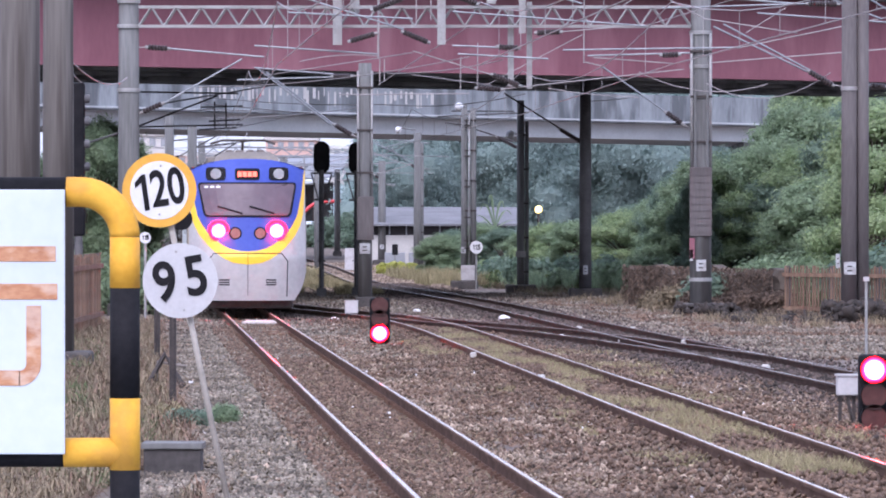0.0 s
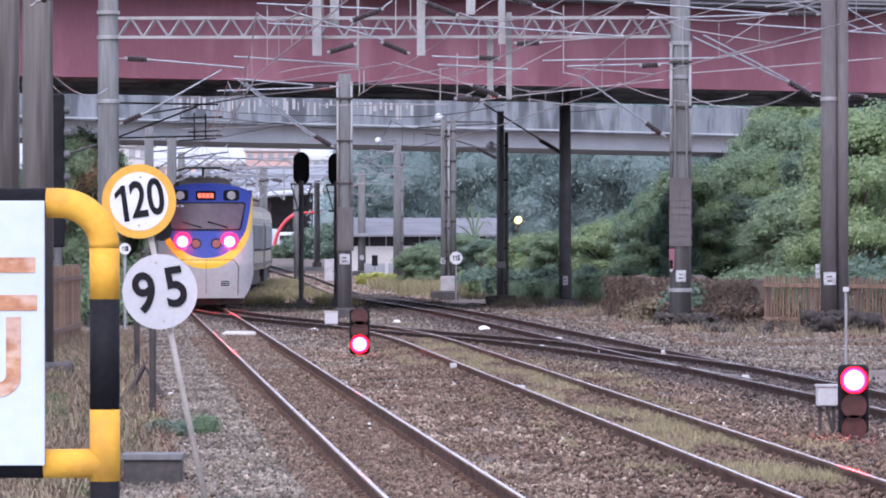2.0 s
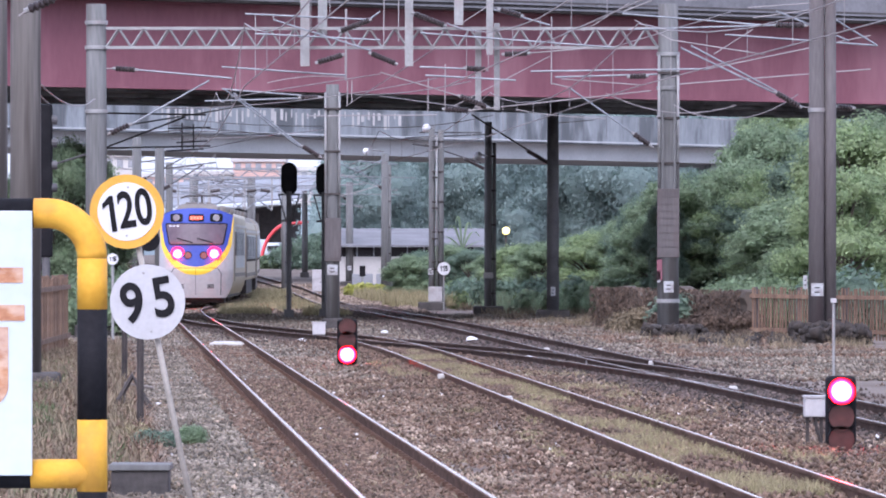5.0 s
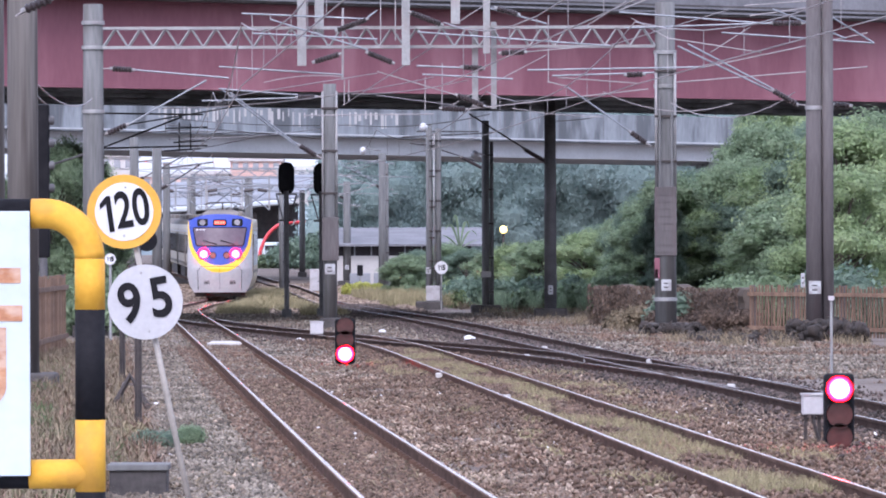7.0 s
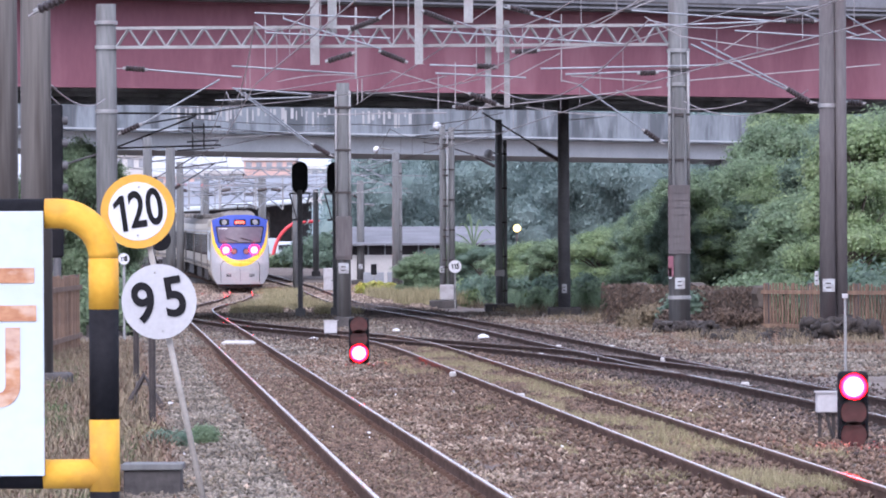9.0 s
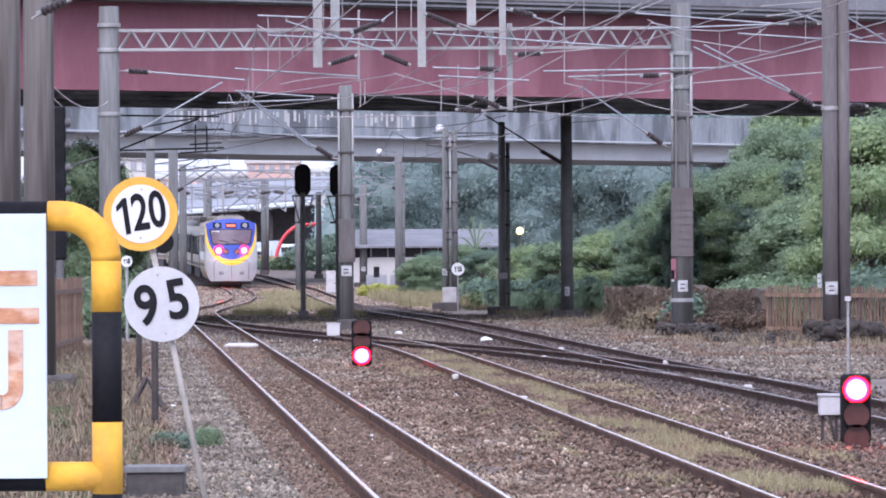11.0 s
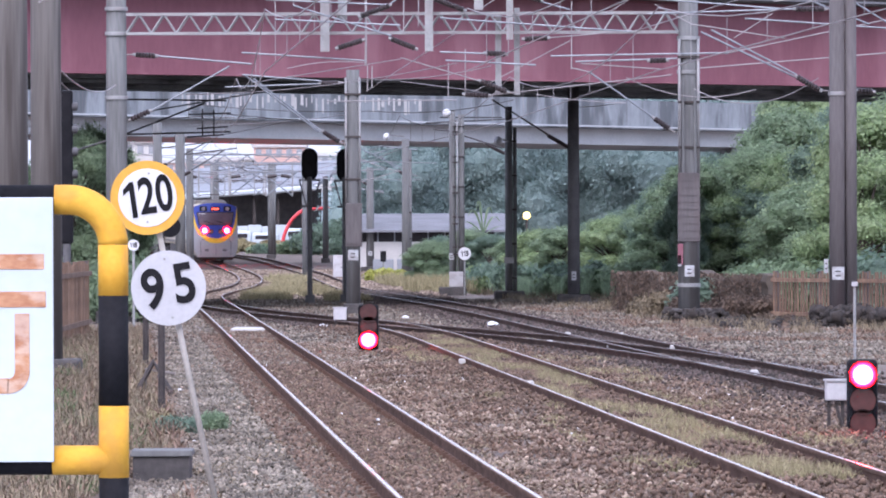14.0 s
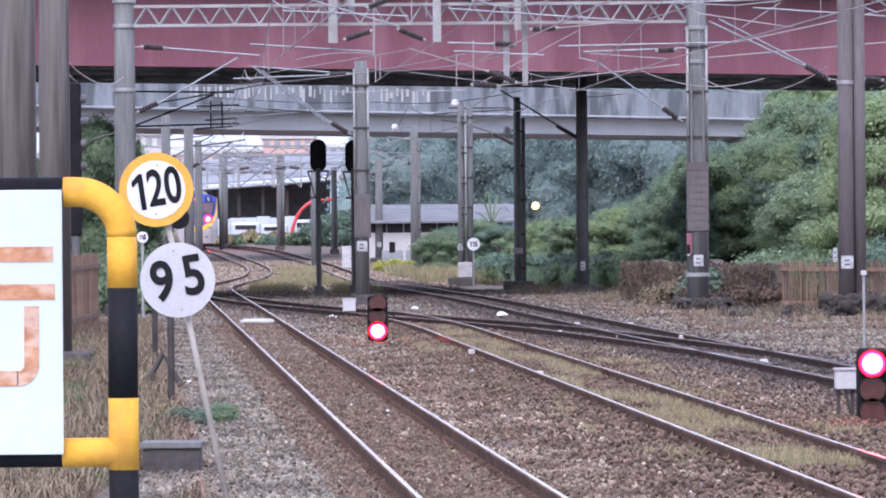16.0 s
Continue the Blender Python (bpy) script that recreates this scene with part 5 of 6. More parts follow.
# ---- fences ----
def fence(name, a, b, h, gap, label, z=0.0, over=0.1):
    a, b = Vector(a), Vector(b)
    n = int((b - a).length / gap)
    d = (b - a).normalized()
    t = thing(name, label, "fence", a)
    ang = math.atan2(d.y, d.x)
    t.rotation_euler = (0, 0, ang)
    L = (b - a).length
    mesh = None
    for k in range(n):
        if mesh is None:
            ob = part("slat", box(-gap * 0.2, gap * 0.17, -0.015, 0.015, -0.1, h, bevel=0.004), M["wood"], t)
            mesh = ob.data
        else:
            ob = new("slat", mesh)
            ob.parent = t
        ob.location = (k * gap, random.uniform(-0.01, 0.01), random.uniform(-0.05, 0.05))
        ob.rotation_euler = (0, radians(random.uniform(-1.5, 1.5)), 0)
    for zz in (h * 0.25, h * 0.86):
        part("rail", box(-0.05, L, -0.07, -0.02, zz - 0.05, zz + 0.05), M["wood"], t, "horizontal rail")
    for k in range(int(L / 2.2) + 1):
        part("post", box(k * 2.2 - 0.06, k * 2.2 + 0.06, 0.02, 0.12, -0.1, h + 0.03), M["brown_pole"], t)


fence("wooden_fence", (9.029, 149, -0.138), (12.241, 143, 0), 1.45, 0.15, "weathered brown slatted wooden fence under trees")
fence("wooden_fence", (-7.53, 104, 0), (-7.636, 126, 0), 1.75, 0.17, "weathered reddish plank fence with dry vines")


def vine_wall():
    """An old earth-coloured wall, crumbling and hung with dead vines."""
    a, b = Vector((5.645, 168, 0)), Vector((9.211, 152.5, 0))
    d = (b - a).normalized()
    side = Vector((d.y, -d.x, 0))
    n, m = 60, 7
    bm = bmesh.new()
    rows = []
    for k in range(n + 1):
        p = a + (b - a) * k / n
        h = 1.15 + 0.35 * noise.noise((k * 0.13, 2, 0)) + 0.12 * noise.noise((k * 0.6, 5, 0))
        ring = [p + side * (0.15 + 0.12 * noise.noise((k * 0.4, q * 0.9, 1))) + Vector((0, 0, -0.1 + (h + 0.1) * q / m)) for q in range(m + 1)]
        ring += [p - side * 0.2 + Vector((0, 0, h)), p - side * 0.2 + Vector((0, 0, -0.1))]
        rows.append([bm.verts.new(v) for v in ring])
    for r, q in zip(rows, rows[1:]):
        for i in range(len(r) - 1):
            bm.faces.new((r[i], r[i + 1], q[i + 1], q[i]))
    bm.faces.new(rows[0])
    bm.faces.new(rows[-1][::-1])
    w = thing("old_wall", "crumbling brown earth wall hung with dead vines", "wall")
    part("body", bm, M["brown_wall"], w)
    rng = np.random.default_rng(77)
    t = rng.random(7000)
    c = np.array(a)[None] + np.outer(t, np.array(b - a)) + np.array(side)[None] * 0.32
    c[:, 2] += rng.random(7000) ** 0.8 * 1.25
    u = rng.normal(size=(7000, 3)) * 0.05
    v = rng.normal(size=(7000, 3)) * 0.03 - np.array([0, 0, 0.07])
    me = quads_mesh("dead_vines", np.stack([c - u * 0.3, c + u * 0.3, c + v], 1))
    me.materials.append(M["dead_vine"])
    o = new("dead_vines", me)
    o.parent = w
    tagged(o, kind="stuff")


# ---- trees and bushes ----
def leaves(clumps, count, size, squash=0.8, flat=0.25, core=0.88):
    """Leaf blades on the shells of clumps (centre, radius), round a rough leafy core in each."""
    rng = np.random.default_rng(int(1000 * sum(c[1] for c in clumps)) + count)
    w = np.array([c[1] ** 2 for c in clumps])
    which = rng.choice(len(clumps), count, p=w / w.sum())
    cen = np.array([c[0] for c in clumps])[which]
    rad = np.array([c[1] for c in clumps])[which]
    d = rng.normal(size=(count, 3)) + np.array([0, 0, 0.35])
    d /= np.linalg.norm(d, axis=1)[:, None]
    lump = np.sin(d[:, 0] * 5 + which) * np.sin(d[:, 1] * 5 + which * 2) * np.sin(d[:, 2] * 5 + which * 3)
    rr = rad * (0.95 + 0.28 * lump + np.abs(rng.normal(0, 0.3, count)))
    p = cen + d * rr[:, None] * np.array([1, 1, squash])
    u = rng.normal(size=(count, 3))
    nrm = d * 0.8 + rng.normal(size=(count, 3)) * 0.5 + np.array([0, 0, flat])
    nrm /= np.linalg.norm(nrm, axis=1)[:, None]
    u -= nrm * (u * nrm).sum(1)[:, None]
    u /= np.linalg.norm(u, axis=1)[:, None]
    v = np.cross(nrm, u)
    s = size * rng.uniform(0.6, 1.4, count)[:, None]
    blade = np.stack([p - u * s, p + v * s * 0.5 + nrm * s * 0.15, p + u * s, p - v * s * 0.5 + nrm * s * 0.15], 1)
    g = np.linspace(-1, 1, 4)
    cells = []
    for axis in range(3):
        for side in (-1, 1):
            for i in range(3):
                for j in range(3):
                    q = [np.insert([a, b], axis, side) for a, b in ((g[i], g[j]), (g[i + 1], g[j]), (g[i + 1], g[j + 1]), (g[i], g[j + 1]))]
                    cells.append([c / np.linalg.norm(c) for c in q])
    ball = np.array(cells)
    lumps = core + 0.14 * np.sin(ball @ np.array([4.0, 7.0, 5.0]))[..., None]
    cores = [np.array(c) + ball * lumps * r * np.array([1, 1, squash]) for c, r in clumps]
    return np.concatenate([blade] + cores)


def quads_mesh(name, quad):
    n = len(quad)
    me = bpy.data.meshes.new(name)
    k = quad.shape[1]
    me.vertices.add(n * k)
    me.vertices.foreach_set("co", quad.reshape(-1).astype(np.float32))
    me.loops.add(n * k)
    me.loops.foreach_set("vertex_index", np.arange(n * k, dtype=np.int32))
    me.polygons.add(n)
    me.polygons.foreach_set("loop_start", np.arange(0, n * k, k, dtype=np.int32))
    me.update(calc_edges=True)
    return me


vine_wall()


def tree_parts(seed, h, spread, leaf, count, size, low=0.25, full=1.0, core=0.88):
    """Trunk with limbs, and a crown of clumps with gaps."""
    rng = random.Random(seed)
    bm = sweep([(0, 0, -0.2), (rng.uniform(-0.1, 0.1), 0.05, h * 0.3), (rng.uniform(-0.25, 0.25), 0, h * 0.8)], 0.1, 8, radii=[h * 0.028, h * 0.02, h * 0.008])
    clumps = []
    for k in range(66):
        a = rng.uniform(0, 6.28)
        z = h * rng.uniform(low, 0.86)
        prof = math.sin(math.pi * min(max((z / h - low + 0.12) / (1.05 - low), 0.05), 0.97)) ** 0.7
        r = spread * prof * rng.uniform(0.35, 0.92)
        c = (r * math.cos(a), r * math.sin(a), z)
        clumps.append((c, spread * full * rng.uniform(0.11, 0.25)))
        sweep([(0, 0, z * 0.6), (c[0] * 0.5, c[1] * 0.5, z * 0.82), c], 0.04, 5, bm, radii=[h * 0.01, h * 0.006, h * 0.003])
    clumps.append(((0, 0, h * 0.86), spread * 0.28))
    return bm, quads_mesh("crown", leaves(clumps, count, size, core=core)), clumps



def make_tree(seed, h, spread, leaf, count, size, low, label, full=1.0):
    t = thing("tree", label, "tree", group="trees by the line")
    bm, me, _ = tree_parts(seed, h, spread, leaf, count, size, low, full, 1.0 if full > 1 else 0.88)
    part("trunk", bm, M["bark"], t)
    me.materials.append(M[leaf])
    c = new("crown", me)
    c.parent = t
    return t


T_A = make_tree(3, 7.0, 2.6, "leaf", 42000, 0.062, 0.12, "leafy green tree with dense uneven crown")
T_B = make_tree(8, 7.5, 2.8, "leaf_dark", 42000, 0.062, 0.1, "dark green tree with dense uneven crown")
T_C = make_tree(12, 6.0, 2.3, "leaf", 30000, 0.066, 0.1, "young green tree behind the wooden fence")
T_F = make_tree(21, 14.0, 5.2, "leaf_far", 70000, 0.17, 0.08, "tall distant tree, leaves paled blue-green for haze", 1.9)
T_D = make_tree(31, 6.5, 2.5, "leaf_light", 30000, 0.068, 0.1, "fresh yellow-green tree with feathery crown")
base = {T_D: 6.5, T_A: 7.0, T_B: 7.5, T_C: 6.0, T_F: 14.0}
used = set()


def plant(t, x, y, top, wide=1.0):
    """Set a tree at a spot, with its height."""
    h = top
    s = h / base[t]
    m = Matrix.Translation((x, y, rise(y) - 0.1)) @ Matrix.Rotation(random.uniform(0, 6.28), 4, "Z")
    if t in used:
        t = copy_thing(t, m)
    else:
        used.add(t)
        t.matrix_basis = m
    t.scale = (s * wide, s * wide, s)


for t, x, y, top, wide in ((T_D, 13.38, 172, 6.54, 1.1), (T_B, 12.51, 176, 5.76, 1.1), (T_A, 14.64, 232, 7.97, 1.1), (T_B, 16.22, 240, 7.56, 1.1), (T_C, 13.7, 228, 6.51, 1.1), (T_A, 12.68, 226, 6.13, 1.1),
                         (T_B, 11.86, 232, 6, 1.1), (T_B, 9.25, 226, 4.9, 0.85), (T_A, 8.72, 235, 4.0, 1.0), (T_C, 10.35, 222, 5.58, 1.1), (T_C, 11.66, 170, 4.2, 1.5), (T_D, 12.26, 160, 4.9, 1.1),
                         (T_B, 18.03, 245, 8.4, 1.1), (T_A, 14.36, 176, 6.9, 1.1), (T_D, 11.46, 222, 4.29, 1.5), (T_B, 13.01, 222, 4.74, 1.5), (T_C, 9.59, 220, 4.06, 1.5), (T_D, 13.63, 216, 3.59, 1.5),
                         (T_A, 11.81, 165, 3.65, 1.5), (T_D, 7.58, 236, 3.42, 1.5), (T_B, 6.88, 245, 3.21, 1.5), (T_C, 5.54, 240, 3, 1.5), (T_D, 4.58, 246, 2.89, 1.5), (T_B, 2.78, 262, 2.66, 1.5),
                         (T_C, 1.77, 268, 2.93, 1.5), (T_B, 0.44, 275, 2.53, 1.5), (T_C, -0.1, 262, 2.4, 1.5), (T_B, 8.93, 258, 3.8, 1.2), (T_C, 3.65, 250, 2.53, 1.5), (T_D, 14.45, 222, 6.07, 1.1)):
    plant(t, x, y, top, wide)
plant(T_D, 18.0, 262, 11.2, 0.72)
plant(T_A, 16.9, 270, 10.2, 0.62)
plant(T_B, 9.2, 205, 4.6, 0.62)
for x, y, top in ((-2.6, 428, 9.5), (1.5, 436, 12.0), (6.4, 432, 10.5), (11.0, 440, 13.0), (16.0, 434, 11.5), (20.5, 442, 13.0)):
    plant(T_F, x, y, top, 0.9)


def far_woods():
    """A wooded hillside behind the viaduct, crown upon crown."""
    rng = random.Random(61)
    crowns = []
    for k in range(1100):
        y = 440 + 150 * rng.random()
        x = rng.uniform(-7, 40) + (6 if y > 540 else 0)
        swell = 3.5 * noise.noise((x * 0.09, y * 0.02, 4)) + 2.0 * noise.noise((x * 0.25, y * 0.05, 8))
        crowns.append(((x, y, max(0.5, 1.5 + 16.0 * (y - 440) / 150 + swell)), rng.uniform(0.8, 2.1)))
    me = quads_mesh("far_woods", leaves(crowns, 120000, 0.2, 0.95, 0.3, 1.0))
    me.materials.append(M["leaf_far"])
    tagged(new("far_woods", me), "far wooded hillside, haze put into its blue-green leaf colour", "woods", kind="stuff")


far_woods()
for x, y, top in ((-11.48, 190, 6.4), (-10.78, 170, 5.8), (-13.32, 230, 6.67), (-13.48, 200, 5.81)):
    plant(T_A, x, y, top, 0.8)


def bush(x, y, w, h, leaf, label, count=1600, size=0.07):
    t = tagged(new("bush", None), label, "bush", "bushes")
    cl = [((random.uniform(-0.4, 0.4) * w, random.uniform(-0.3, 0.3) * w, h * random.uniform(0.25, 0.7)), h * random.uniform(0.28, 0.42)) for k in range(9)]
    me = quads_mesh("foliage", leaves(cl, count, size))
    me.materials.append(M[leaf])
    t.location = (x, y, rise(y) - 0.05)
    f = new("foliage", me)
    f.parent = t
    part("stem", sweep([(0, 0, -0.1), (0.05, 0, h * 0.5)], 0.03, 6), M["bark"], t)


for x, y, w, h, leaf in ((4.34, 216, 2, 0.86, "weed"), (3.77, 214, 1.6, 0.45, "leaf"), (6.57, 222, 2, 1.04, "weed"), (7.17, 220, 1.4, 0.77, "weed"), (5.4, 213, 2.2, 1.25, "leaf_dark"), (4.9, 211, 1.6, 0.8, "leaf"), (6.2, 212, 2.2, 1.1, "leaf"), (7.6, 208, 2.2, 1.3, "leaf"), (8.4, 206, 1.8, 1.1, "leaf_light"), (3.4, 222, 2.0, 1.1, "leaf_dark"), (2.7, 236, 2.0, 1.2, "leaf_dark"), (1.6, 240, 1.6, 0.9, "leaf_light"), (2.21, 230, 1.2, 0.58, "weed"), (-2.68, 285, 1.5, 0.6, "leaf_yellow"), (-2.0, 283, 1.2, 0.5, "leaf_yellow"),
                         (-0.6, 268, 1.2, 0.45, "leaf_yellow"), (-0.1, 262, 1.6, 0.6, "leaf_light"), (0.4, 250, 1.2, 0.43, "olive"), (8.05, 220, 1.6, 1.32, "leaf"), (6.98, 172, 1.6, 0.68, "straw"), (8.6, 170, 2.2, 1.04, "leaf_dark"),
                         (8.85, 162, 2, 0.78, "straw"), (9.56, 166, 2.4, 1.4, "leaf"), (10.02, 160, 2.2, 1.52, "leaf"), (11.64, 150, 2, 1.79, "leaf_dark"), (8, 155, 1.8, 0.38, "straw"), (6.51, 178, 1.8, 0.3, "straw"),
                         (7.39, 152, 1.6, 0.34, "straw"), (10.36, 158, 2, 1.37, "leaf"), (6.69, 157, 1.4, 0.59, "debris"), (7.89, 153, 1.8, 0.7, "debris"), (8.55, 151, 1.6, 0.81, "debris"), (6.34, 160, 1.4, 0.8, "straw"),
                         (7.39, 149, 1.2, 0.3, "debris"), (8.77, 146, 0.8, 0.3, "debris"), (7.36, 158, 1.4, 1.17, "leaf_dark"), (-3.3, 67, 0.5, 0.3, "olive"),
                         (-2.95, 65.5, 0.4, 0.3, "leaf_dark"), (-2.6, 66.5, 0.3, 0.3, "leaf"), (-8.01, 150, 1.4, 1.95, "leaf"), (-16.64, 470, 5, 1.7, "olive"), (-14.29, 470, 5, 1.9, "olive"), (-11.47, 470, 6, 1.8, "olive"),
                         (-8.1, 440, 6, 2.6, "leaf_dark"), (-6.19, 430, 6, 3.3, "leaf_dark"), (-18.43, 480, 4, 1.6, "olive"), (-17.2, 452, 4, 1.45, "olive"), (-14.6, 450, 4, 1.55, "leaf"), (-12.3, 446, 4, 1.6, "leaf_dark"), (-10.2, 440, 4, 1.9, "leaf")):
    h = max(0.25, h - rise(y))
    if leaf in ("straw", "debris"):
        bush(x, y, w * 1.3, h * 0.9, "dead_vine" if leaf == "debris" else leaf, "dry brown tangle of vines and grass", 5200, 0.045)
    else:
        bush(x, y, w, h, leaf, "low green bush beside the railway", 5000 if y < 80 else 2600, 0.016 if y < 80 else 0.05 + 0.0003 * y)


def banana_plant(x, y, h):
    """A soft stem with long arching leaves."""
    t = thing("banana_plant", "pale green banana plant with long arching leaves", "plant", (x, y, rise(y) - 0.05))
    part("stem", sweep([(0, 0, -0.1), (0.05, 0, h * 0.62)], 0.12, 8, radii=[0.14, 0.08]), M["leaf_light"], t)
    for k, (dx, dz, w) in enumerate(((-0.8, 0.8, 0.1), (-1.4, 0.45, 0.1), (0.9, 0.6, 0.1), (1.5, 0.3, 0.1), (-0.35, 1.1, 0.1), (0.5, 0.9, 0.1))):
        bm = bmesh.new()
        prev = None
        for i in range(9):
            q = i / 8
            c = Vector((dx * q, (0.3 if k % 2 else -0.3) * q, h * 0.6 + (h * 0.4) * dz * math.sin(q * 2.3) / 0.9))
            half = w * math.sin(math.pi * min(0.97, 0.06 + q * 0.94)) + 0.01
            row = [bm.verts.new(c + Vector((-half * 0.6, half, 0.05 * half))), bm.verts.new(c), bm.verts.new(c + Vector((half * 0.6, -half, 0.05 * half)))]
            if prev:
                for j in (0, 1):
                    bm.faces.new((prev[j], prev[j + 1], row[j + 1], row[j]))
            prev = row
        part("leaf", bm, M["leaf"], t)


banana_plant(2.75, 300, 3.8)


# ---- grass, weeds and ballast stones ----
def blades(name, spots, tall, wide, leaf, label, lean=0.5):
    rng = np.random.default_rng(len(spots) + 5)
    p = np.array(spots) + np.array([0, 0, LIFT])
    n = len(p)
    a = rng.uniform(0, 6.28, n)
    w = np.stack([np.cos(a), np.sin(a), np.zeros(n)], 1) * wide
    h = tall * rng.uniform(0.4, 1.25, n)
    tip = p + np.stack([rng.normal(0, lean, n) * h, rng.normal(0, lean, n) * h, h], 1)
    tri = np.stack([p - w, p + w, tip], 1)
    me = quads_mesh(name, tri)
    me.materials.append(M[leaf])
    return tagged(new(name, me), label, "grass", kind="stuff")


def strip(knots, lo, hi, y0, y1, n, keep=0.0, seed=1, z=0.0):
    """Random spots beside a track, patchy where keep is set."""
    rng = np.random.default_rng(seed)
    out = []
    while len(out) < n:
        y = y0 + (y1 - y0) * rng.random() ** 1.3
        x = curve(knots, y) + rng.uniform(lo, hi)
        if -2.98 < x < -2.12 and 44 < y < 53.4:
            continue
        if keep and noise.noise((x * 1.1, y * 0.22, seed)) < keep:
            continue
        out.append((x, y, z))
    return out


def stalks(name, spots, reach, tall, wide, leaf, label):
    """Long bent stalks, each rising and falling over, in two pieces."""
    rng = np.random.default_rng(len(spots) + 9)
    p = np.array(spots) + np.array([0, 0, LIFT])
    n = len(p)
    a = rng.uniform(0, 6.28, n)
    out = np.stack([np.cos(a), np.sin(a), np.zeros(n)], 1)
    side = np.stack([-np.sin(a), np.cos(a), np.zeros(n)], 1) * wide
    r, h = reach * rng.uniform(0.2, 1.3, n)[:, None], tall * rng.uniform(0.3, 1.3, n)[:, None]
    up = np.array([0, 0, 1.0])
    mid = p + out * r * 0.45 + up * h
    tip = p + out * r + up * h * rng.uniform(0.1, 1.1, n)[:, None] + rng.normal(0, 0.05, (n, 3))
    low = np.stack([p - side, p + side, mid + side * 0.8, mid - side * 0.8], 1)
    high = np.stack([mid - side * 0.8, mid + side * 0.8, tip + side * 0.3, tip - side * 0.3], 1)
    me = quads_mesh(name, np.concatenate([low, high]))
    me.materials.append(M[leaf])
    return tagged(new(name, me), label, "grass", kind="stuff")


stalks("dry_grass", strip(TRACK_1, -6.0, -2.35, 44, 135, 20000, -0.15, 1), 0.32, 0.2, 0.006, "straw", "tangled dry straw grass on the verge")
stalks("dead_stems", strip(TRACK_1, -6.0, -2.2, 44, 135, 16000, -0.2, 51), 0.4, 0.16, 0.008, "debris", "brown dead stems fallen over the verge")
stalks("pale_straw", strip(TRACK_1, -6.0, -2.4, 44, 130, 3500, -0.1, 52), 0.5, 0.26, 0.006, "straw", "long pale straw bent over the verge")
stalks("green_grass", strip(TRACK_1, -5.6, -3.4, 70, 118, 2600, 0.15, 2), 0.24, 0.17, 0.007, "weed", "fresh green grass among dry straw by the fence")
stalks("green_grass", strip(TRACK_1, -6.0, -2.6, 44, 72, 2600, 0.22, 54), 0.2, 0.15, 0.006, "weed", "green weeds springing up through dry straw")
blades("green_grass", strip(TRACK_1, -3.7, -2.6, 46, 75, 4000, 0.2, 53), 0.16, 0.008, "weed", "low green weeds round the sign posts")
blades("siding_grass", strip(TRACK_2, -0.45, 0.5, 52, 124, 24000, -0.08, 3), 0.13, 0.006, "olive", "faded yellow-green grass between the siding rails")
blades("siding_weeds", strip(TRACK_2, -1.3, -0.62, 50, 120, 3000, 0.25, 4), 0.1, 0.006, "olive", "sparse weeds beside the siding")
blades("siding_weeds", strip(TRACK_2, 0.65, 2.2, 50, 125, 3500, 0.28, 5), 0.1, 0.006, "olive", "sparse weeds beside the siding")
blades("verge_grass", strip(TRACK_3, 3.6, 8, 130, 260, 5000, 0.1, 6), 0.26, 0.012, "straw", "rough dry grass along the tree line")
blades("verge_grass", strip(TRACK_3, -3.0, -1.2, 195, 290, 9000, -0.05, 7), 0.25, 0.014, "olive", "dry grass between the far tracks")


def stones(name, spots, lo, hi, material, label):
    rng = np.random.default_rng(len(spots))
    p = np.array(spots) + np.array([0, 0, LIFT])
    n = len(p)
    base_v = np.array([(1, 0, 0), (-1, 0, 0), (0, 1, 0), (0, -1, 0), (0, 0, 1), (0, 0, -1)], float)
    tris = np.array([(0, 2, 4), (2, 1, 4), (1, 3, 4), (3, 0, 4), (2, 0, 5), (1, 2, 5), (3, 1, 5), (0, 3, 5)])
    s = rng.uniform(lo, hi, n)[:, None] * rng.uniform(0.6, 1.3, (n, 3))
    a = rng.normal(size=(n, 3, 3))
    q, _ = np.linalg.qr(a)
    v = (base_v[None] * rng.uniform(0.7, 1.25, (n, 6, 1)) * s[:, None, :]) @ q + p[:, None, :]
    me = bpy.data.meshes.new(name)
    me.vertices.add(n * 6)
    me.vertices.foreach_set("co", v.reshape(-1).astype(np.float32))
    f = (tris[None] + (np.arange(n) * 6)[:, None, None]).reshape(-1).astype(np.int32)
    me.loops.add(len(f))
    me.loops.foreach_set("vertex_index", f)
    me.polygons.add(len(f) // 3)
    me.polygons.foreach_set("loop_start", np.arange(0, len(f), 3, dtype=np.int32))
    me.update(calc_edges=True)
    me.materials.append(material)
    return tagged(new(name, me), label, "ballast", kind="stuff")


def bed(seed, n, lo, hi, y0, y1, power=1.6):
    rng = np.random.default_rng(seed)
    y = y0 + (y1 - y0) * rng.random(n) ** power
    c = np.interp(y, [k[0] for k in TRACK_1], [k[1] for k in TRACK_1])
    x = c + rng.uniform(lo, hi, n)
    return np.stack([x, y, rng.uniform(-0.03, 0.02, n)], 1)


def off_tracks(p, pairs):
    """Keep the spots away from other tracks' beds and rails."""
    ok = np.ones(len(p), bool)
    for knots, half in pairs:
        ky, kx = [k[0] for k in knots], [k[1] for k in knots]
        inside = (p[:, 1] > ky[0]) & (p[:, 1] < ky[-1]) & (np.abs(p[:, 0] - np.interp(p[:, 1], ky, kx)) < half)
        ok &= ~inside
    return p[ok]


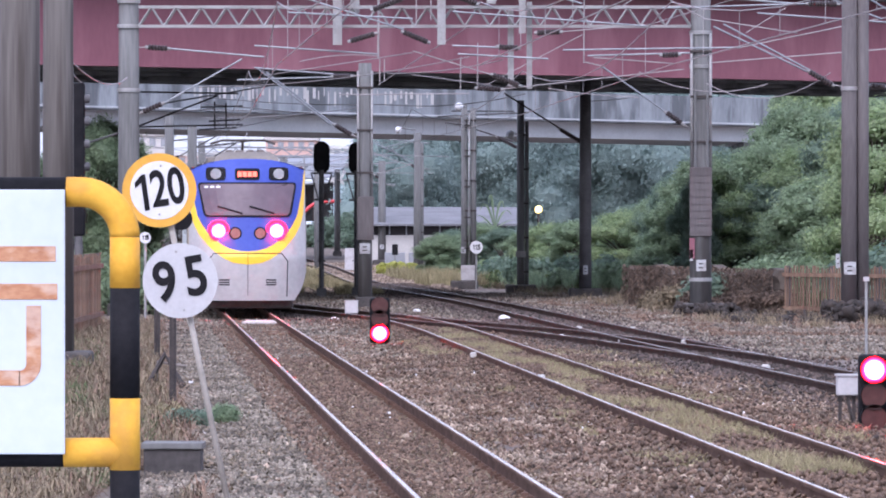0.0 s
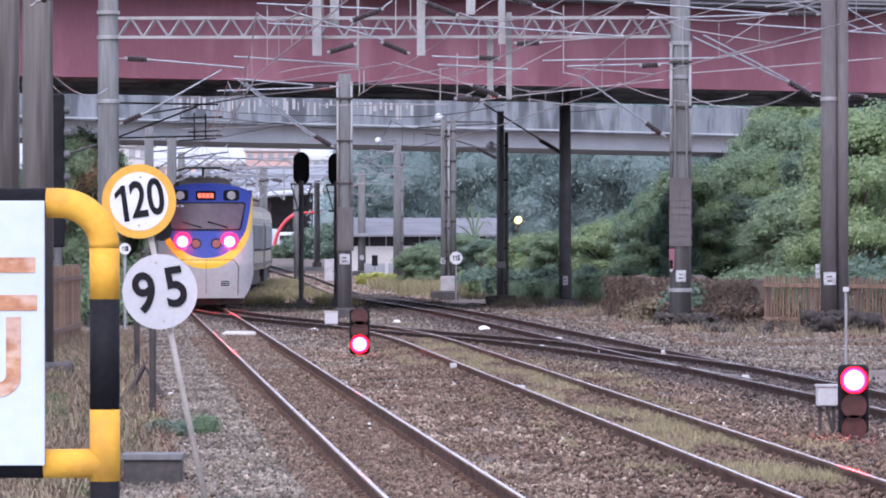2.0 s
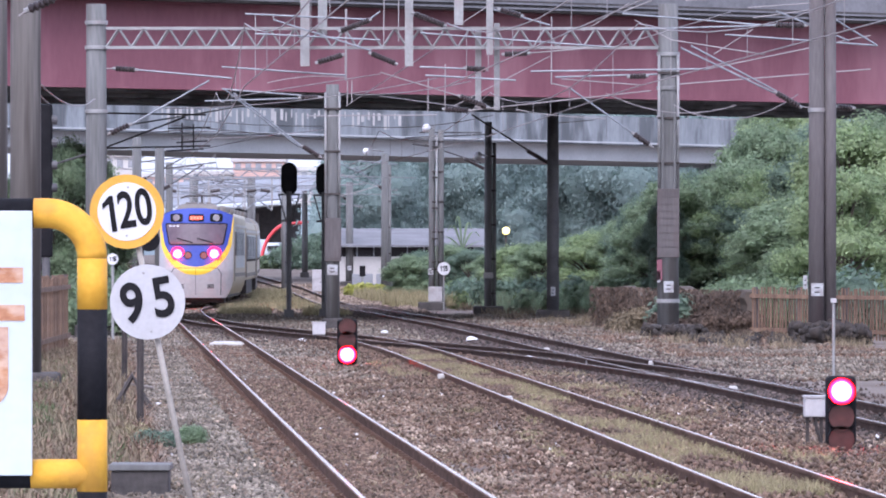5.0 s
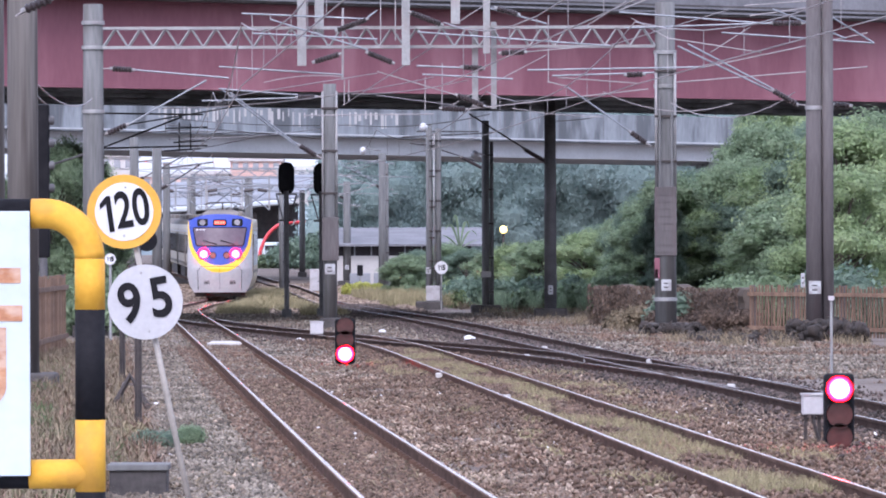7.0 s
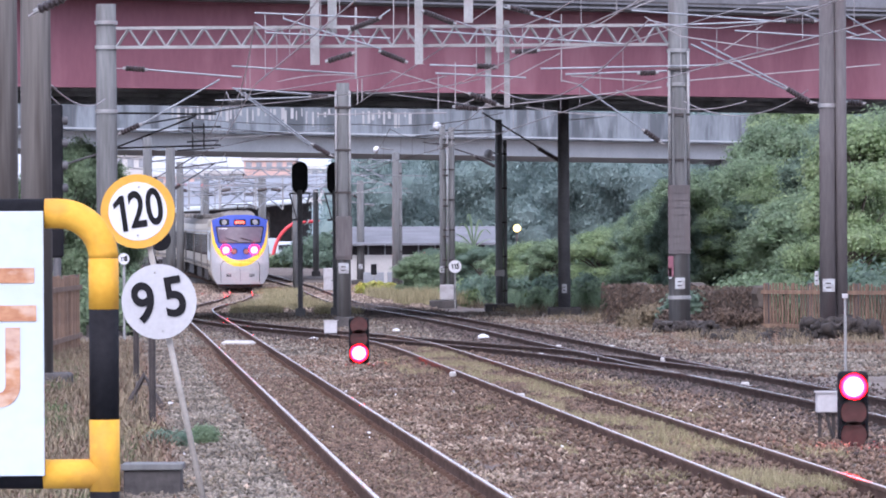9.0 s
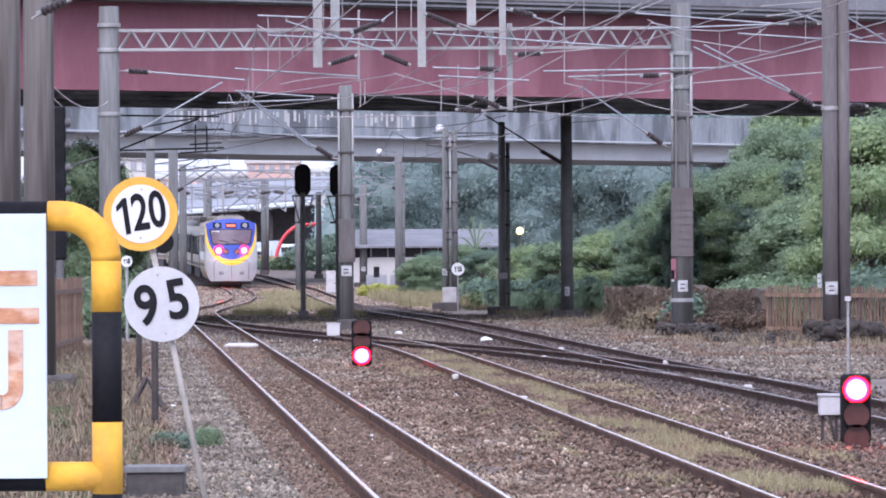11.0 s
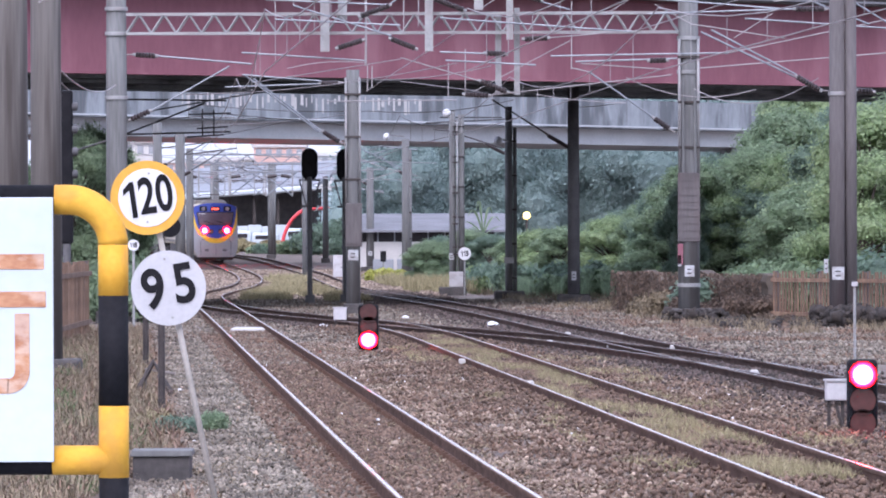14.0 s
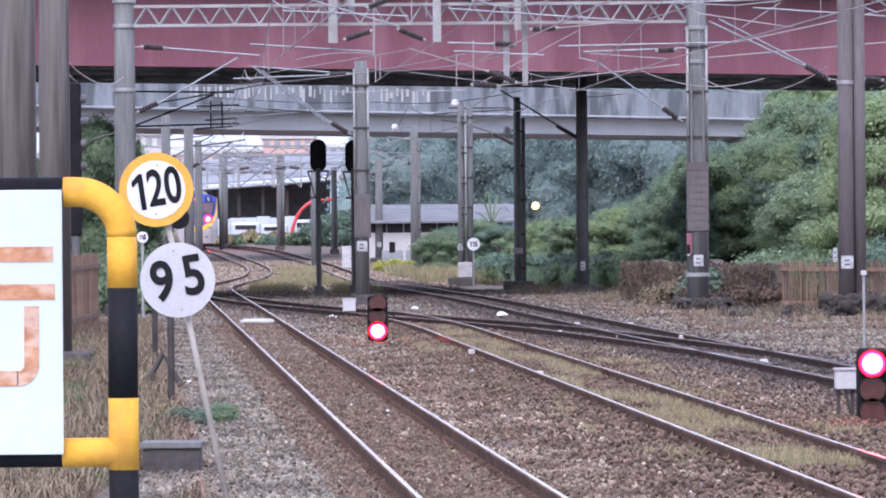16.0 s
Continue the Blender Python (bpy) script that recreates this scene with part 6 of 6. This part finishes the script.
def patchy(p, keep, size):
    """Leave gaps in a spread of stones."""
    return np.array([q for q in p if noise.noise((q[0] * size * 2, q[1] * size, 7)) > keep])


def bed_of(knots, seed, n, half, y0, y1):
    rng = np.random.default_rng(seed)
    y = rng.uniform(y0, y1, n)
    x = np.interp(y, [k[0] for k in knots], [k[1] for k in knots]) + rng.normal(0, half * 0.6, n)
    return np.stack([x, y, rng.uniform(-0.02, 0.045, n)], 1)


stones("ballast_stones", bed(11, 52000, -3.0, -0.6, 44, 120), 0.011, 0.036, M["stone_grey"], "grey-brown crushed stone beside the rails")
stones("ballast_stones", bed(20, 9000, -1.1, -0.62, 44, 130) + np.array([0, 0, 0.02]), 0.012, 0.034, M["stone_brown"], "rusty crushed stone heaped against the rail")
stones("ballast_stones", bed(12, 36000, -0.5, 0.5, 44, 140), 0.011, 0.03, M["stone_brown"], "rust-brown crushed stone between the rails")
stones("ballast_stones", patchy(bed(13, 90000, 0.64, 8.6, 44, 120), -0.12, 0.35), 0.010, 0.034, M["stone"], "brown crushed stone between the tracks")
stones("ballast_stones", patchy(bed(16, 70000, 0.64, 7.5, 44, 120), -0.1, 0.5), 0.010, 0.03, M["stone_brown"], "dark rusty stone scattered between the tracks")
siding = bed_of(TRACK_2, 23, 22000, 1.25, 44, 140)
stones("ballast_stones", siding + np.array([0, 0, 0.03]), 0.016, 0.04, M["stone_brown"], "dull brown stone heaped against the siding rails")
stones("ballast_stones", off_tracks(bed(14, 60000, -3.2, 15, 100, 200, 1.2), ((TRACK_3, 1.2), (CROSS, 1.2))), 0.018, 0.045, M["stone_grey"], "coarse grey stone around the crossover")
stones("ballast_stones", patchy(off_tracks(bed(17, 40000, -3.2, 15, 96, 200, 1.2), ((TRACK_3, 1.2), (CROSS, 1.2))), 0.0, 0.3), 0.016, 0.038, M["stone_brown"], "dull brown stone around the crossover")
blades("dead_litter", strip(TRACK_3, 2.2, 8, 120, 175, 5000, 0.1, 35, 0.02), 0.09, 0.014, "debris", "brown dead stems along the fence", 1.3)
far_bed = off_tracks(bed(15, 36000, -4, 9, 188, 340, 1.0), ())
far_bed[:, 2] += np.interp(far_bed[:, 1], [k[0] for k in RISE], [k[1] for k in RISE])
stones("ballast_stones", far_bed, 0.03, 0.075, M["stone"], "pale brown stone along the far tracks")
blades("verge_grass", [(x, y, rise(y)) for x, y, _ in strip(TRACK_1, 1.2, 3.0, 200, 300, 9000, 0.0, 41)], 0.3, 0.016, "olive", "thin dry grass between the far tracks")
stones("dark_ballast", np.concatenate([bed_of(TRACK_3, 21, 30000, 1.3, 60, 230), bed_of(CROSS, 22, 16000, 1.3, 86, 172)]), 0.02, 0.045, M["stone_dark"], "dark oily ballast of the crossover tracks")
stones("dark_ballast", np.concatenate([bed_of(TRACK_3, 24, 12000, 0.95, 62, 230), bed_of(CROSS, 25, 9000, 0.95, 86, 172)]), 0.02, 0.045, M["soot"], "black oily ballast between the crossover rails")
stones("pale_stones", bed(18, 5000, -3.0, 8.5, 44, 120), 0.025, 0.045, M["stone"], "larger pale stones strewn over the ballast")
stones("pale_stones", bed(19, 220, -2.6, 8.5, 44, 120), 0.02, 0.04, M["paper"], "few white pebbles strewn over the ballast")
rub = np.random.default_rng(9)
stones("rubble", np.stack([rub.uniform(6.9, 9.6, 260), rub.uniform(136, 150, 260), rub.uniform(-0.05, 0.1, 260)], 1), 0.04, 0.16, M["soot"], "dark rubble heaped in front of the fence")
stones("rubble", np.stack([rub.uniform(9.4, 11.2, 500), rub.uniform(137.5, 140.4, 500), rub.uniform(-0.05, 0.5, 500) * rub.uniform(0.2, 1, 500)], 1), 0.06, 0.2, M["soot"], "dark heap of rubble round the brown mast")
stones("rubble", np.stack([rub.uniform(6.1, 7.7, 260), rub.uniform(147.5, 149.2, 260), rub.uniform(-0.05, 0.25, 260)], 1), 0.05, 0.16, M["soot"], "dark rubble round the banded mast")
blades("dead_litter", strip(TRACK_1, 0.7, 7.5, 44, 120, 26000, -0.05, 31, 0.012), 0.04, 0.014, "debris", "brown dead leaves and twigs on the ballast", 1.6)
blades("dead_litter", strip(TRACK_1, -2.6, 7.5, 44, 115, 9000, -0.1, 36, 0.015), 0.05, 0.012, "straw", "pale dead leaves and stalks on the ballast", 1.8)
blades("dead_litter", strip(TRACK_1, -6.0, -2.2, 44, 135, 26000, -0.3, 32), 0.07, 0.013, "debris", "brown dead leaves matted on the verge", 1.5)
blades("tall_grass", strip(TRACK_3, 5.2, 9.8, 209, 232, 8000, 0.02, 33), 0.62, 0.016, "leaf", "patchy green grass under the trees", 0.25)
blades("tall_grass", strip(TRACK_3, 2.0, 5.5, 225, 275, 6500, 0.05, 34), 0.5, 0.018, "olive", "yellow-green weeds beside the far track", 0.3)


# ---- distance ----
def low_building():
    y = 330
    b = thing("low_building", "low pale building with sloping grey sheet roof among trees", "building", (-0.792, y, 0))
    part("wall", box(-3.4, 4.6, 0, 5, -0.2, 1.9), M["plaster"], b)
    part("window_band", box(-3.3, 4.5, 0.3, 5, 1.9, 2.5), M["glass"], b, "dark open strip under the eaves")
    for k in range(9):
        part("mullion", box(-3.35 + k * 0.98, -3.27 + k * 0.98, 0.1, 0.3, 1.9, 2.5), M["roof_grey"], b)
    bm = bmesh.new()
    rows = [[bm.verts.new((x, yy, zz + dz)) for x, yy, zz in ((-4.3, -0.8, 2.45), (5.2, -0.8, 2.45), (5.2, 7.0, 3.45), (-4.3, 7.0, 3.45))] for dz in (0, 0.12)]
    bm.faces.new(rows[0])
    bm.faces.new(rows[1])
    for k in range(4):
        bm.faces.new((rows[0][k], rows[0][(k + 1) % 4], rows[1][(k + 1) % 4], rows[1][k]))
    part("roof", bm, M["deck"], b, "sloping grey sheet roof")
    part("gable", box(-3.4, 4.6, 4.6, 5.0, 1.9, 3.1), M["plaster"], b)
    for x in (-2.0, -0.6):
        part("annex", box(x - 0.6, x + 0.6, -2.4, -1.6, -0.2, 0.9, bevel=0.03), M["roof_grey"], b)


low_building()


def far_ridge():
    """A low wooded ridge added to close the distance, haze put into its colour."""
    bm = bmesh.new()
    rows = []
    for k in range(61):
        x = -60 + k * 5
        top = 24 + 7 * noise.noise((x * 0.03, 0, 3)) + 3 * noise.noise((x * 0.12, 0, 9)) - (14 if x < 0 else 0)
        rows.append([bm.verts.new((x, 900 + 60 * q + 8 * noise.noise((x * 0.1, q * 5, 2)), -3 + (top + 3) * math.sin(q * 1.57))) for q in (0, 0.25, 0.5, 0.75, 1)])
    for a, b in zip(rows, rows[1:]):
        for i in range(4):
            bm.faces.new((a[i], a[i + 1], b[i + 1], b[i]))
    tagged(obj("backdrop", bm, M["ridge"], smooth=True), "added wooded ridge, haze put into its pale blue-green colour", "backdrop", kind="structure")


far_ridge()


def station_shed():
    y = 560
    s = thing("station_canopy", "large grey station canopy roof with dark underside", "canopy", (0, y, 0))
    x0, x1 = -25.424, -11.144
    bm = bmesh.new()
    pts = [(x0, 0, 6.158), (x1, 0, 7.11), (x1 + 3, 30, 9.91), (x0 - 4, 30, 8.678)]
    lo = [bm.verts.new(p) for p in pts]
    hi = [bm.verts.new((p[0], p[1], p[2] + 0.3)) for p in pts]
    for f in ((lo[0], lo[1], lo[2], lo[3]), (hi[0], hi[1], hi[2], hi[3])):
        bm.faces.new(f)
    for k in range(4):
        bm.faces.new((lo[k], lo[(k + 1) % 4], hi[(k + 1) % 4], hi[k]))
    part("roof", bm, M["roof_grey"], s)
    # Back wall is coloured near-black in place of the shade under the roof.
    part("back_wall", box(x0, x1, 14, 14.4, 0, 7.0), M["black_and_shade"], s, "back wall with the canopy's shade put into its dark colour")
    for k in range(6):
        x = x0 + (x1 - x0) * (k + 0.3) / 6
        part("column", box(x - 0.15, x + 0.15, 1, 1.3, 0.5, 6.0), M["iron"], s)
    part("fascia", sweep([(x0, -0.1, 6.046), (x1, -0.1, 6.998)], 0.28, 6), M["white"], s)
    for X, w, h in ((-17.2, 2.6, 1.7), (-14.7, 2.4, 1.5), (-11.95, 2, 1.9)):
        c = thing("parked_van", "small white van parked by the station", "van", (X, 500, rise(500)), "parked vans")
        part("body", box(-w / 2, w / 2, 0, 1.8, 0.35, h, bevel=0.25), M["white"], c)
        part("window", box(-w * 0.36, w * 0.36, -0.03, 0.05, h * 0.62, h * 0.85, bevel=0.02), M["glass"], c)
        for q in (-0.35, 0.35):
            part("wheel", sweep([(q * w, -0.02, 0.32), (q * w, 0.2, 0.32)], 0.32, 16), M["black"], c)
    # White panels added in place of the glaring sunlit strip behind the vans.
    w = thing("white_wall", "white uneven panels standing in for a sunlit strip by the station", "wall", (0, 506, rise(506)))
    rng = random.Random(5)
    for k in range(9):
        x = -20.0 + k * 1.2
        part("panel", box(x, x + 1.17, 0, 0.2, -0.1, 1.55 + rng.uniform(0, 0.7), bevel=0.03), M["white"], w)
    a = thing("red_arch", "curved red steel arch by the station", "arch", (-12.672, 480, rise(480)))
    part("tube", sweep([(2.6 - 2.6 * math.cos(q), 0, 3.6 * math.sin(q)) for q in (math.pi / 2 * k / 14 for k in range(15))] + [(4.2, 0, 3.65)], 0.15, 10), M["red_arch"], a, smooth=True)


station_shed()


def tower(X0, X1, z1, y, material, label, floors, bays):
    """A plain far building with windows in rows."""
    b = thing("far_building", label, "building", ((X0 + X1) / 2, y, rise(y)), "far buildings")
    w = X1 - X0
    part("wall", box(-w / 2, w / 2, 0, 14, -1, z1), material, b)
    part("roof", box(-w / 2 - 0.4, w / 2 + 0.4, -0.4, 14.4, z1, z1 + 0.6), M["plaster"], b)
    for f in range(floors):
        for k in range(bays):
            x = -w / 2 + w * (k + 0.5) / bays
            z = z1 * (f + 0.45) / floors
            part("window", box(x - w / bays * 0.28, x + w / bays * 0.28, -0.08, 0.1, z, z + z1 / floors * 0.45), M["lens_grey"], b)


tower(-31.4, -22.4, 16.45, 1000, M["pink"], "pinkish apartment block far behind the station", 6, 5)
tower(-22.27, -13.82, 14.35, 960, M["plaster"], "pale apartment block far behind the station", 5, 5)
tower(-38.4, -31.6, 14.15, 1000, M["plaster"], "pale low block far behind the station", 4, 4)
tower(-52.56, -43.56, 15.67, 900, M["plaster"], "pale block far behind the masts", 5, 5)
tower(-44.56, -36.1, 12.97, 940, M["pink"], "pinkish low block far behind the station", 4, 4)
lamp = thing("street_lamp", "street lamp glowing yellow among the trees", "street lamp", (5.07, 300, 0))
part("post", sweep([(0, 0.1, 0), (0, 0.1, 3.31)], 0.06, 8), M["iron"], lamp)
bm_ = bmesh.new()
bmesh.ops.create_icosphere(bm_, subdivisions=2, radius=0.2, matrix=Matrix.Translation((0, 0, 3.31)))
part("globe", bm_, M["lamp_light"], lamp, "glowing yellow globe")



# ---- motion of the train ----
def along():
    """Places along the main track, with the way gone from the start."""
    pts, s = [], 0.0
    y = 100.0
    prev = None
    while y < 640:
        p = Vector((curve(TRACK_1, y), y, rise(y) + 0.2))
        if prev:
            s += (p - prev).length
        pts.append((s, p))
        prev = p
        y += 0.5
    return pts


def motions():
    line = along()
    ss = [s for s, p in line]
    xyz = np.array([p[:] for s, p in line])

    def spot_at(s):
        return Vector([float(np.interp(s, ss, xyz[:, k])) for k in range(3)])
    s0 = float(np.interp(141.0, xyz[:, 1], ss))
    start = 0.0
    for ob, length, lo, hi in [(ENGINE, 18.0, 3.6, 14.2)] + [(c, 20.0, 3.0, 17.0) for c in CARS]:
        rows = []
        for k in range(33):
            t = k * 0.5
            s = s0 + 16.45 * t + start
            a, b = spot_at(s + lo), spot_at(s + hi)
            d = (b - a).normalized()
            o = a - d * lo
            turn = Matrix.Rotation(-math.atan2(d.x, d.y), 4, "Z") @ Matrix.Rotation(math.asin(d.z), 4, "X")
            rows.append((t, Matrix.Translation(o) @ turn))
        walk(ob, rows)
        start += length


motions()
